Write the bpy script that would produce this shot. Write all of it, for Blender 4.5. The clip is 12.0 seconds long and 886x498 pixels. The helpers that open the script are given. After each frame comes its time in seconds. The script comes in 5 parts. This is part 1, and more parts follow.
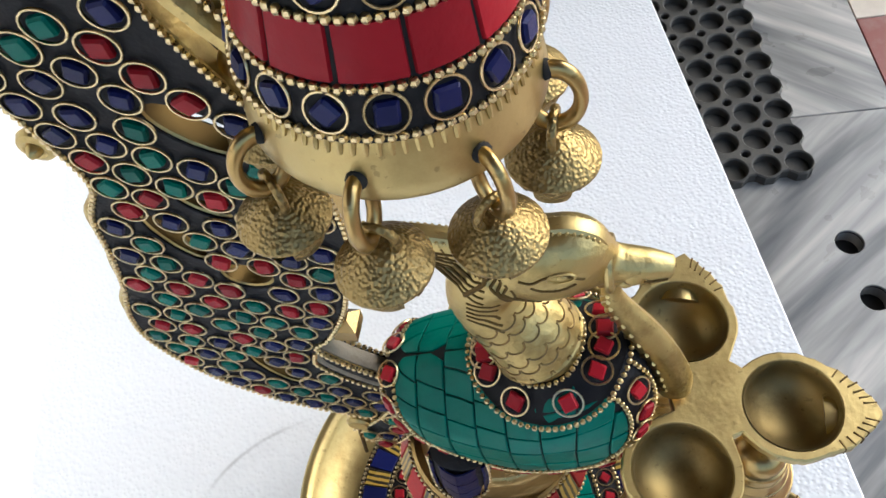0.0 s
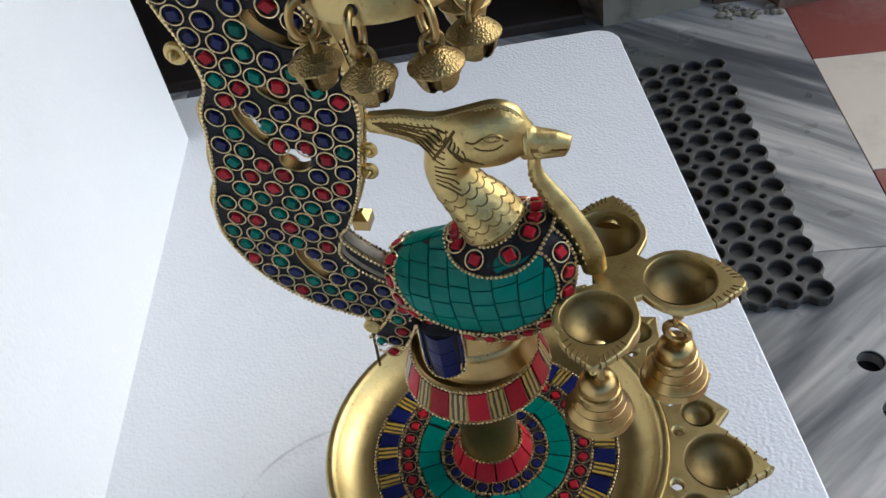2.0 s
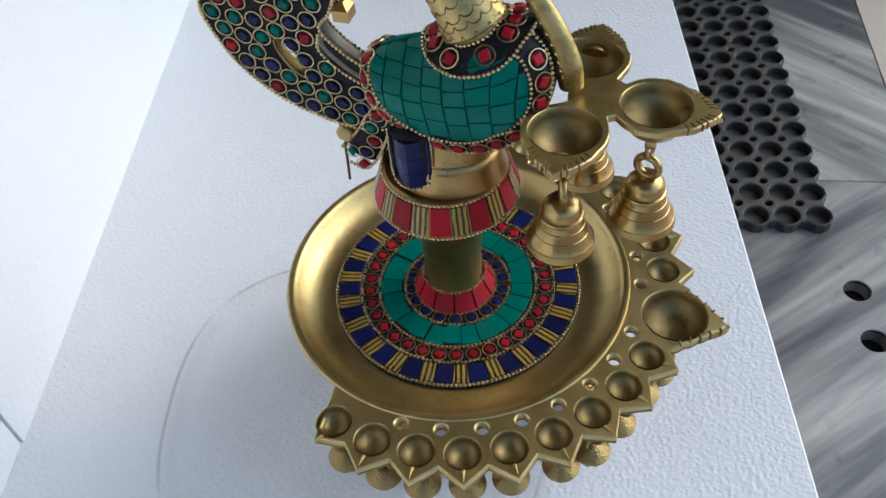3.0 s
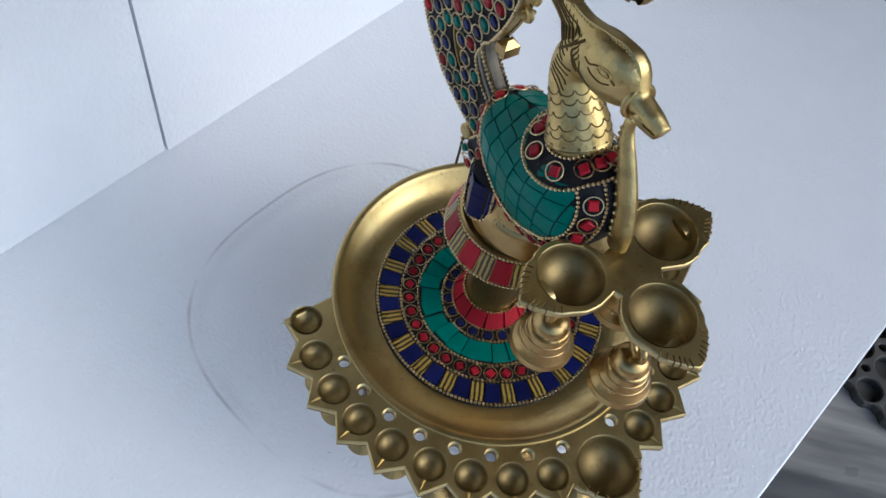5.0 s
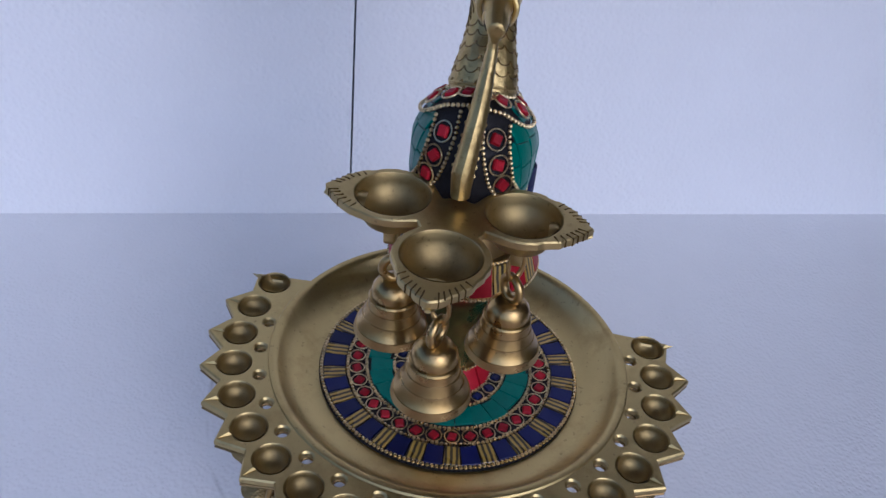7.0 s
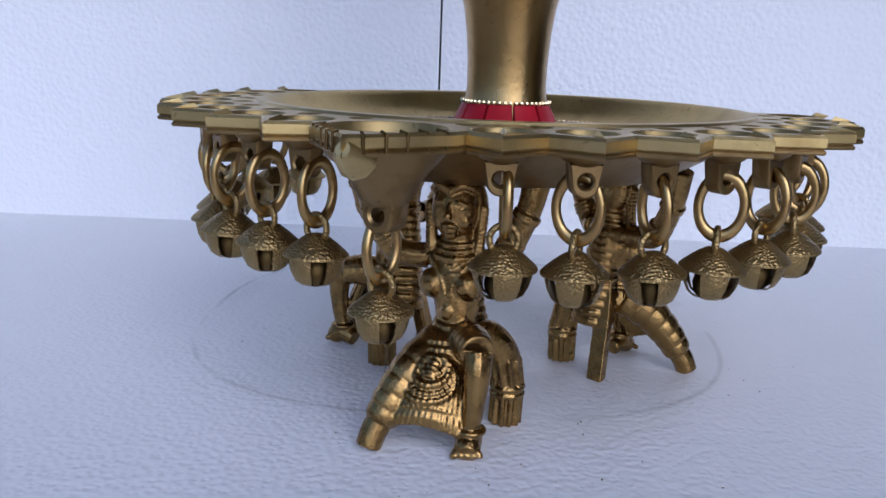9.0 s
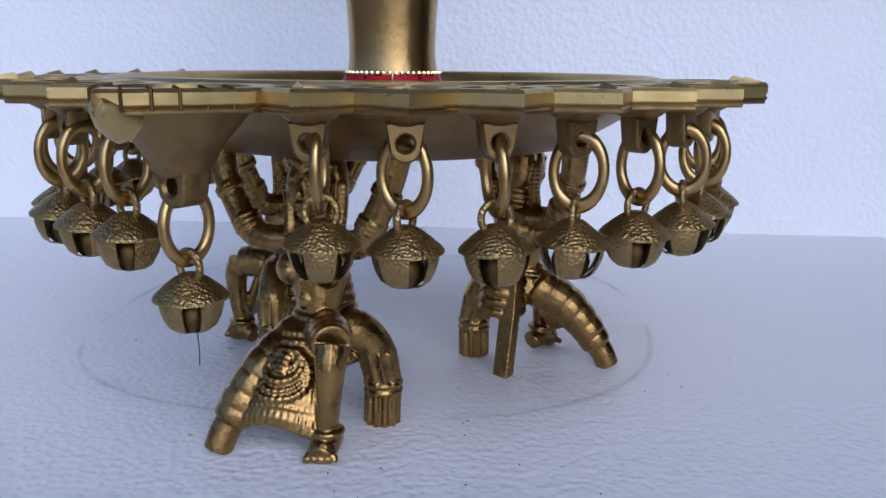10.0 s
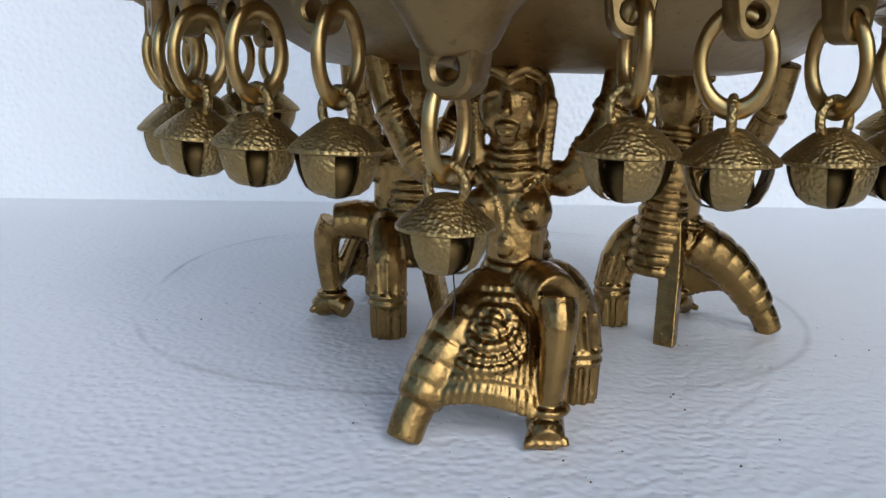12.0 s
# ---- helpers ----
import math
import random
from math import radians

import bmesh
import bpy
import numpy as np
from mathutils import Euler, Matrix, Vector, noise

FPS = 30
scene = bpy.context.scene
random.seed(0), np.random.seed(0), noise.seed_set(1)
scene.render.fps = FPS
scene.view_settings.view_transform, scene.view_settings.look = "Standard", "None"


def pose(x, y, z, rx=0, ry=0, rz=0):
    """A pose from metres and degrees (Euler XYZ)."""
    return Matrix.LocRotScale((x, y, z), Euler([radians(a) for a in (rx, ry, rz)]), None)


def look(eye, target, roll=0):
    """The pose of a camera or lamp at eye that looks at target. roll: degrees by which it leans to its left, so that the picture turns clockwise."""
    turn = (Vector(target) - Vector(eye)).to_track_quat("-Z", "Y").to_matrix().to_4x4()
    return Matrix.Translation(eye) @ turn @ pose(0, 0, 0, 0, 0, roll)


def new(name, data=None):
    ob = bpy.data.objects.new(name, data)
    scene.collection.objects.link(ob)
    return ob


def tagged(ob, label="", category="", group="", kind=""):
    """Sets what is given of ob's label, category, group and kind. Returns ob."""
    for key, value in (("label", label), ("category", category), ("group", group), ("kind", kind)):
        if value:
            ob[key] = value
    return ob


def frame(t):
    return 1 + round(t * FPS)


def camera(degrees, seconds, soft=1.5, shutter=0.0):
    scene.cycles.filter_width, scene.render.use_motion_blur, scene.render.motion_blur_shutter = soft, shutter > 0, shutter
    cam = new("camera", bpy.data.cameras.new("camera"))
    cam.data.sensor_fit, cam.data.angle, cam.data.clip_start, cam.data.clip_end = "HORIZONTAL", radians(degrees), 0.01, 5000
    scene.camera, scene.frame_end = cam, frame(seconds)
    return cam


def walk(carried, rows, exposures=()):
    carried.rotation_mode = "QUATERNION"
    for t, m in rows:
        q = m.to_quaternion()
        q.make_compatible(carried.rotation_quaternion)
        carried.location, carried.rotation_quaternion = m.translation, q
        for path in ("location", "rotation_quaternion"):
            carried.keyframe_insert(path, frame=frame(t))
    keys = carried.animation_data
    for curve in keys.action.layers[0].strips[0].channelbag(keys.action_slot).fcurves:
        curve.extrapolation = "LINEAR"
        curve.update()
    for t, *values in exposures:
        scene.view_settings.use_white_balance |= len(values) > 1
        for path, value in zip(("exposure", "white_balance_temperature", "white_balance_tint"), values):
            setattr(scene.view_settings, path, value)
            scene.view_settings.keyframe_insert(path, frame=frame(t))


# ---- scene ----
from mathutils.bvhtree import BVHTree
from mathutils.geometry import delaunay_2d_cdt

cam = camera(54.20, 12.0)
PATH = [
    (0.0, (0.02128, -0.10498, 0.45925), (-0.02378, 0.05288, 0.20815), -9.92),
    (0.5, (0.02498, -0.14958, 0.45420), (-0.02141, 0.03995, 0.22633), -7.93),
    (1.0, (0.03170, -0.17457, 0.46359), (-0.01983, 0.03530, 0.25551), -9.01),
    (1.5, (0.05290, -0.22321, 0.48870), (-0.01204, -0.00554, 0.29273), -11.22),
    (2.0, (0.07629, -0.24096, 0.47060), (0.00314, -0.03387, 0.26623), -10.97),
    (2.5, (0.08651, -0.25549, 0.44779), (0.01419, -0.06206, 0.23018), -9.63),
    (3.0, (0.09687, -0.26630, 0.43450), (0.02352, -0.07978, 0.21127), -5.64),
    (3.2, (0.10370, -0.26784, 0.43937), (0.02762, -0.08494, 0.21407), -3.07),
    (4.8, (0.15791, -0.21987, 0.48326), (0.04578, -0.09879, 0.23273), 13.13),
    (5.0, (0.15521, -0.17697, 0.50414), (0.03479, -0.07292, 0.24984), 12.86),
    (5.5, (0.19245, -0.12783, 0.50607), (0.05251, -0.05824, 0.24999), 13.48),
    (6.0, (0.22835, -0.10268, 0.49005), (0.05567, -0.05657, 0.24910), 12.47),
    (6.5, (0.28797, -0.05815, 0.46579), (0.07938, -0.04710, 0.25045), 8.61),
    (7.0, (0.30333, 0.01967, 0.39153), (0.06464, -0.00260, 0.21117), 6.39),
    (7.5, (0.31998, 0.03458, 0.27192), (0.05233, -0.01346, 0.14521), 4.27),
    (7.7, (0.32108, 0.04030, 0.22244), (0.04448, -0.01603, 0.12086), 3.05),
    (9.3, (0.28385, 0.09599, 0.11732), (0.00726, -0.00068, 0.05286), 1.82),
    (9.5, (0.26787, 0.10801, 0.12238), (-0.00782, 0.00800, 0.05922), 1.42),
    (10.0, (0.26155, 0.12020, 0.10602), (-0.01191, 0.01509, 0.04142), 0.43),
    (10.5, (0.27072, 0.11745, 0.10493), (-0.00326, 0.01448, 0.03909), -0.31),
    (11.0, (0.28189, 0.08877, 0.10079), (0.00256, -0.00148, 0.03890), -0.60),
    (11.2, (0.27213, 0.06725, 0.08702), (-0.00989, -0.01574, 0.02720), -0.42),
    (11.5, (0.25655, 0.04833, 0.07406), (-0.02717, -0.02872, 0.01431), 0.04),
    (12.0, (0.24516, 0.03144, 0.07902), (-0.04038, -0.03658, 0.01706), 1.15),
]
EXPOSURES = [(0.0, 1.03, 5760, 5), (1.0, 0.6, 5700, 5), (1.5, 0.6, 5660, 5), (2.5, 0.49, 5440, 5), (3.2, 0.56, 5420, 5), (4.8, 0.44, 5250, 6), (5.5, 0.3, 5200, 8), (6.4, 0.17, 5090, 12), (7.0, -0.25, 4910, 19), (7.6, -0.15, 4920, 18), (9.5, -0.04, 4930, 17), (10.3, -0.03, 4940, 16), (11.5, 0.04, 5120, 8), (12.0, 0.23, 5240, 6)]
walk(cam, [(t, look(eye, target, roll)) for t, eye, target, roll in PATH], EXPOSURES)

# ---- light: soft daylight under an open porch ----
SUN_AZ, SUN_EL = radians(40.0), radians(37.0)
world = bpy.data.worlds.new("daylight")
world.use_nodes = True
scene.world = world
sky = world.node_tree.nodes.new("ShaderNodeTexSky")
sky.sky_type, sky.sun_disc = "NISHITA", False
sky.sun_elevation, sky.sun_rotation = SUN_EL, radians(90) - SUN_AZ
sky.air_density, sky.dust_density = 1.0, 3.0
back = world.node_tree.nodes["Background"]
back.inputs["Strength"].default_value = 0.15
world.node_tree.links.new(sky.outputs["Color"], back.inputs["Color"])
sun = new("sun", bpy.data.lights.new("sun", "SUN"))
sun.data.energy, sun.data.angle, sun.data.color = 0.6, radians(95), (0.94, 0.97, 1.0)
sun.matrix_world = look((math.cos(SUN_AZ) * math.cos(SUN_EL), math.sin(SUN_AZ) * math.cos(SUN_EL), math.sin(SUN_EL)), (0, 0, 0))


# ---- materials ----
def material(name, colour, rough=0.5, metal=0.0, vary=0.15, scale=40.0, bump=0.0, bump_scale=300.0, dirt=None, dirt_amount=0.0,
             dirt_scale=25.0, rand=0.0, coat=0.0, bump_kind="NOISE", sss=0.0, rough_vary=0.1, pits=0.0):
    m = bpy.data.materials.new(name)
    m.use_nodes = True
    N, L = m.node_tree.nodes, m.node_tree.links
    b = N["Principled BSDF"]
    b.inputs["Metallic"].default_value = metal
    b.inputs["Coat Weight"].default_value = coat
    b.inputs["Coat Roughness"].default_value = 0.12
    if sss:
        b.inputs["Subsurface Weight"].default_value = sss
        b.inputs["Subsurface Radius"].default_value = (0.01, 0.01, 0.01)
        b.inputs["Subsurface Scale"].default_value = 0.5
    tc = N.new("ShaderNodeTexCoord")
    n1 = N.new("ShaderNodeTexNoise")
    n1.inputs["Scale"].default_value, n1.inputs["Detail"].default_value = scale, 5.0
    L.new(tc.outputs["Object"], n1.inputs["Vector"])
    ramp = N.new("ShaderNodeMix")
    ramp.data_type = "RGBA"
    lo = [c * (1 - vary) for c in colour]
    hi = [min(1, c * (1 + vary)) for c in colour]
    ramp.inputs["A"].default_value, ramp.inputs["B"].default_value = (*lo, 1), (*hi, 1)
    L.new(n1.outputs["Fac"], ramp.inputs["Factor"])
    col = ramp.outputs["Result"]
    if dirt:
        n2 = N.new("ShaderNodeTexNoise")
        n2.inputs["Scale"].default_value, n2.inputs["Detail"].default_value, n2.inputs["Roughness"].default_value = dirt_scale, 8.0, 0.7
        L.new(tc.outputs["Object"], n2.inputs["Vector"])
        mr = N.new("ShaderNodeMapRange")
        mr.inputs["From Min"].default_value, mr.inputs["From Max"].default_value = 0.5, 0.75
        mr.inputs["To Max"].default_value = dirt_amount
        L.new(n2.outputs["Fac"], mr.inputs["Value"])
        mx = N.new("ShaderNodeMix")
        mx.data_type = "RGBA"
        mx.inputs["B"].default_value = (*dirt, 1)
        L.new(mr.outputs["Result"], mx.inputs["Factor"])
        L.new(col, mx.inputs["A"])
        col = mx.outputs["Result"]
    if pits:
        n3 = N.new("ShaderNodeTexNoise")
        n3.inputs["Scale"].default_value, n3.inputs["Detail"].default_value = 420.0, 3.0
        L.new(tc.outputs["Object"], n3.inputs["Vector"])
        mp = N.new("ShaderNodeMapRange")
        mp.inputs["From Min"].default_value, mp.inputs["From Max"].default_value = 0.665, 0.70
        mp.inputs["To Max"].default_value = pits
        L.new(n3.outputs["Fac"], mp.inputs["Value"])
        mx = N.new("ShaderNodeMix")
        mx.data_type = "RGBA"
        mx.inputs["B"].default_value = (0.05, 0.03, 0.012, 1)
        L.new(mp.outputs["Result"], mx.inputs["Factor"])
        L.new(col, mx.inputs["A"])
        col = mx.outputs["Result"]
    if rand:
        oi = N.new("ShaderNodeObjectInfo")
        mr = N.new("ShaderNodeMapRange")
        mr.inputs["To Min"].default_value, mr.inputs["To Max"].default_value = 1 - rand, 1 + rand
        L.new(oi.outputs["Random"], mr.inputs["Value"])
        hs = N.new("ShaderNodeHueSaturation")
        L.new(mr.outputs["Result"], hs.inputs["Value"])
        L.new(col, hs.inputs["Color"])
        col = hs.outputs["Color"]
    L.new(col, b.inputs["Base Color"])
    rr = N.new("ShaderNodeMapRange")
    rr.inputs["To Min"].default_value, rr.inputs["To Max"].default_value = max(0.03, rough - rough_vary), min(1, rough + rough_vary)
    L.new(n1.outputs["Fac"], rr.inputs["Value"])
    L.new(rr.outputs["Result"], b.inputs["Roughness"])
    if bump:
        if bump_kind == "NOISE":
            bt = N.new("ShaderNodeTexNoise")
            bt.inputs["Detail"].default_value = 4.0
            out = bt.outputs["Fac"]
        else:
            bt = N.new("ShaderNodeTexVoronoi")
            bt.feature = "SMOOTH_F1"
            out = bt.outputs["Distance"]
        bt.inputs["Scale"].default_value = bump_scale
        L.new(tc.outputs["Object"], bt.inputs["Vector"])
        bp = N.new("ShaderNodeBump")
        bp.inputs["Strength"].default_value, bp.inputs["Distance"].default_value = bump, 0.001
        L.new(out, bp.inputs["Height"])
        L.new(bp.outputs["Normal"], b.inputs["Normal"])
    return m


BRASS = material("polished_brass", (0.53, 0.412, 0.175), 0.38, 1.0, 0.12, 60, 0.14, 420, (0.26, 0.165, 0.05), 0.6, 40, pits=0.3)
# darker, browner brass for the undersides, cup bases and neck scale lines
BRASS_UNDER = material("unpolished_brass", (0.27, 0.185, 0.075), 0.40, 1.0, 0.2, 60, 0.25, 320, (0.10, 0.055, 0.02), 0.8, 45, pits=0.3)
BRASS_CUP = material("oil_dulled_brass", (0.34, 0.255, 0.105), 0.50, 1.0, 0.15, 90, 0.15, 380, (0.16, 0.105, 0.04), 0.7, 55, pits=0.3)
BRASS_COLUMN = material("browned_brass", (0.40, 0.275, 0.11), 0.30, 1.0, 0.18, 45, 0.12, 400, (0.18, 0.10, 0.035), 0.7, 40, pits=0.3)
PATINA = material("dark_patina", (0.13, 0.085, 0.03), 0.55, 1.0, 0.2, 120)
BRASS_CAST = material("cast_brass", (0.54, 0.41, 0.165), 0.42, 1.0, 0.14, 90, 0.35, 420, (0.16, 0.09, 0.03), 0.7, 70, pits=0.3)
BRASS_BELL = material("turned_brass", (0.44, 0.305, 0.118), 0.30, 1.0, 0.12, 70, 0.08, 500, (0.22, 0.12, 0.04), 0.6, 60, pits=0.3)
BRASS_HAMMERED = material("hammered_brass", (0.35, 0.25, 0.098), 0.42, 1.0, 0.15, 120, 0.45, 1400, (0.12, 0.07, 0.02), 0.6, 110, bump_kind="VORONOI")
BRASS_FIGURE = material("aged_brass", (0.31, 0.196, 0.066), 0.27, 1.0, 0.3, 130, 0.25, 500, (0.06, 0.028, 0.010), 0.95, 120)
PUTTY = material("bare_putty", (0.20, 0.17, 0.12), 0.6, 0.0, 0.25, 200, 0.4, 500, (0.10, 0.08, 0.05), 0.8, 160)
WIRE = material("brass_wire", (0.70, 0.56, 0.31), 0.28, 1.0, 0.1, 200)
RESIN = material("black_resin", (0.014, 0.013, 0.014), 0.6, 0.0, 0.4, 200, 0.3, 600)
RESIN.node_tree.nodes["Principled BSDF"].inputs["Specular IOR Level"].default_value = 0.2
RED = material("red_stone", (0.31, 0.009, 0.017), 0.42, 0.0, 0.12, 250, 0.15, 500, rand=0.3, coat=0.05)
GREEN = material("green_stone", (0.004, 0.12, 0.085), 0.42, 0.0, 0.18, 250, 0.15, 500, rand=0.3, coat=0.05)
BLUE = material("blue_stone", (0.007, 0.010, 0.068), 0.40, 0.0, 0.25, 250, 0.15, 500, rand=0.3, coat=0.2)
TURQUOISE = material("turquoise_tile", (0.006, 0.145, 0.105), 0.34, 0.0, 0.15, 120, 0.12, 400, (0.004, 0.07, 0.055), 0.5, 90, rand=0.08, coat=0.08)
FOAM = material("white_foam", (0.80, 0.805, 0.81), 0.45, 0.0, 0.03, 30, 0.6, 440, bump_kind="VORONOI", rough_vary=0.12)

def marked(m, cx, cy, r, width, strength):
    """A faint smudged ring on the sheet, left by a pot, and a grey scuff beside it."""
    N, L = m.node_tree.nodes, m.node_tree.links
    b = N["Principled BSDF"]
    col = b.inputs["Base Color"].links[0].from_socket
    tc = N.new("ShaderNodeTexCoord")
    off = N.new("ShaderNodeVectorMath")
    off.inputs[1].default_value = (cx, cy, 0)
    off.operation = "SUBTRACT"
    L.new(tc.outputs["Object"], off.inputs[0])
    xyz = N.new("ShaderNodeSeparateXYZ")
    L.new(off.outputs[0], xyz.inputs[0])
    n = N.new("ShaderNodeTexNoise")
    n.inputs["Scale"].default_value, n.inputs["Detail"].default_value = 14.0, 3.0
    L.new(tc.outputs["Object"], n.inputs["Vector"])

    def math_node(op, x, y):
        k = N.new("ShaderNodeMath")
        k.operation = op
        for i, q in enumerate((x, y)):
            if isinstance(q, (int, float)):
                k.inputs[i].default_value = q
            else:
                L.new(q, k.inputs[i])
        return k.outputs[0]
    px = math_node("POWER", math_node("ABSOLUTE", xyz.outputs["X"], 0.0), 2.6)
    py = math_node("POWER", math_node("ABSOLUTE", xyz.outputs["Y"], 0.0), 2.6)
    far = math_node("POWER", math_node("ADD", px, py), 1 / 2.6)
    d = math_node("ABSOLUTE", math_node("SUBTRACT", far, r), 0.0)
    d = math_node("SUBTRACT", 1.0, math_node("DIVIDE", d, width))
    patch = N.new("ShaderNodeMapRange")
    patch.inputs["From Min"].default_value, patch.inputs["From Max"].default_value = 0.40, 0.56
    L.new(n.outputs["Fac"], patch.inputs["Value"])
    f = math_node("MULTIPLY", math_node("MULTIPLY", math_node("MAXIMUM", d, 0.0), patch.outputs["Result"]), strength)
    mx = N.new("ShaderNodeMix")
    mx.data_type = "RGBA"
    mx.inputs["B"].default_value = (0.28, 0.27, 0.26, 1)
    L.new(f, mx.inputs["Factor"])
    L.new(col, mx.inputs["A"])
    L.new(mx.outputs["Result"], b.inputs["Base Color"])


CX, CY = -0.0670, -0.0140       # in the sheet's own turned plan
marked(FOAM, CX, CY, 0.1110, 0.0016, 0.55)
marked(FOAM, CX + 0.002, CY + 0.001, 0.1070, 0.0075, 0.12)
marked(FOAM, CX + 0.02, CY + 0.015, 0.050, 0.040, 0.16)
for m in (RED, GREEN, BLUE, TURQUOISE):
    m.node_tree.nodes["Principled BSDF"].inputs["Specular IOR Level"].default_value = 0.14
FOAM_WALL = material("white_foam_upright", (0.82, 0.825, 0.83), 0.42, 0.0, 0.03, 18, 0.7, 330, bump_kind="VORONOI", rough_vary=0.15)
RUBBER = material("black_rubber", (0.070, 0.064, 0.054), 0.7, 0.0, 0.3, 60, 0.2, 300, (0.15, 0.132, 0.10), 0.6, 14)
YELLOW_PAINT = material("yellow_paint", (0.78, 0.62, 0.20), 0.5, 0.0, 0.1, 8, 0.2, 60, (0.25, 0.2, 0.08), 0.4, 5)
PLINTH = material("grey_plinth", (0.36, 0.31, 0.23), 0.7, 0.0, 0.2, 10, 0.3, 60, (0.10, 0.085, 0.065), 0.8, 14)
DARK_WOOD = material("dark_wood", (0.045, 0.03, 0.022), 0.5, 0.0, 0.4, 14, 0.3, 50)
BROWN_WOOD = material("worn_brown_wood", (0.20, 0.115, 0.07), 0.6, 0.0, 0.4, 12, 0.4, 60, (0.40, 0.33, 0.26), 0.8, 16)
CREAM_TILE = material("cream_tile", (0.70, 0.60, 0.47), 0.4, 0.0, 0.06, 20, 0.05, 80, (0.3, 0.25, 0.2), 0.4, 10)
RED_TILE = material("red_tile", (0.26, 0.070, 0.050), 0.35, 0.0, 0.1, 20, 0.05, 80, (0.36, 0.25, 0.22), 0.6, 9)
GROUT = material("grey_grout", (0.12, 0.11, 0.10), 0.8, 0.0, 0.2, 30)
# plain tones for the unseen baffles that shape the daylight
BAFFLE_BROWN = material("brown_boards", (0.33, 0.29, 0.25), 0.7, 0.0, 0.2, 6, 0.3, 40, (0.06, 0.045, 0.03), 0.5, 4)
BLACK = material("dark_hole", (0.01, 0.009, 0.008), 0.8)
BAFFLE_PALE = material("pale_plaster", (0.36, 0.33, 0.29), 0.8, 0.0, 0.06, 3, 0.2, 40, (0.35, 0.32, 0.27), 0.4, 2)


def striped(name, dark, light, scale, distortion, rough, axis="X", metal=0.0, mid=(0.35, 0.6), detail=3.0, dscale=1.5):
    """A banded stone, with bands across the given axis."""
    m = material(name, light, rough, metal, 0.1, 80)
    N, L = m.node_tree.nodes, m.node_tree.links
    tc = N.new("ShaderNodeTexCoord")
    w = N.new("ShaderNodeTexWave")
    w.bands_direction = axis
    w.inputs["Scale"].default_value, w.inputs["Distortion"].default_value = scale, distortion
    w.inputs["Detail"].default_value, w.inputs["Detail Scale"].default_value = detail, dscale
    oi = N.new("ShaderNodeObjectInfo")
    mul = N.new("ShaderNodeMath")
    mul.operation = "MULTIPLY"
    mul.inputs[1].default_value = 40.0
    L.new(oi.outputs["Random"], mul.inputs[0])
    L.new(mul.outputs[0], w.inputs["Phase Offset"])
    L.new(tc.outputs["Object"], w.inputs["Vector"])
    r = N.new("ShaderNodeValToRGB")
    r.color_ramp.elements[0].position, r.color_ramp.elements[0].color = mid[0], (*dark, 1)
    r.color_ramp.elements[1].position, r.color_ramp.elements[1].color = mid[1], (*light, 1)
    L.new(w.outputs["Fac"], r.inputs["Fac"])
    L.new(r.outputs["Color"], N["Principled BSDF"].inputs["Base Color"])
    return m


TIGER = striped("tiger_eye", (0.03, 0.022, 0.012), (0.40, 0.26, 0.045), 130, 1.5, 0.3, "Y")


def marble(name, slant):
    """Grey marble with long soft slanting streaks."""
    m = material("grey_marble", (0.3, 0.3, 0.29), 0.3, 0.0, 0.1, 20)
    m.name = name
    N, L = m.node_tree.nodes, m.node_tree.links
    tc, col = N.new("ShaderNodeTexCoord"), None
    for turn, sx, sy, detail, lo, hi, dark, light in ((slant, 1.2, 11.0, 5, 0.38, 0.62, (0.150, 0.150, 0.148), (0.76, 0.71, 0.63)), (slant + 4, 3.0, 42.0, 4, 0.35, 0.68, (0.42, 0.43, 0.45), (1.12, 1.11, 1.08))):
        mp = N.new("ShaderNodeMapping")
        mp.vector_type = "TEXTURE"
        mp.inputs["Rotation"].default_value = (0, 0, radians(turn))
        mp.inputs["Scale"].default_value = (1 / sx, 1 / sy, 1)
        n = N.new("ShaderNodeTexNoise")
        n.inputs["Scale"].default_value, n.inputs["Detail"].default_value, n.inputs["Distortion"].default_value = 1.0, detail, 0.6
        L.new(tc.outputs["Object"], mp.inputs["Vector"])
        L.new(mp.outputs["Vector"], n.inputs["Vector"])
        r = N.new("ShaderNodeValToRGB")
        r.color_ramp.elements[0].position, r.color_ramp.elements[0].color = lo, (*dark, 1)
        r.color_ramp.elements[1].position, r.color_ramp.elements[1].color = hi, (*light, 1)
        L.new(n.outputs["Fac"], r.inputs["Fac"])
        if col is None:
            col = r.outputs["Color"]
        else:
            mx = N.new("ShaderNodeMix")
            mx.data_type, mx.blend_type = "RGBA", "MULTIPLY"
            mx.inputs["Factor"].default_value = 0.8
            L.new(col, mx.inputs["A"])
            L.new(r.outputs["Color"], mx.inputs["B"])
            col = mx.outputs["Result"]
    L.new(col, N["Principled BSDF"].inputs["Base Color"])
    return m


MARBLE = marble("grey_marble", 36)
MARBLE_BACK = marble("grey_marble_turned", -42)


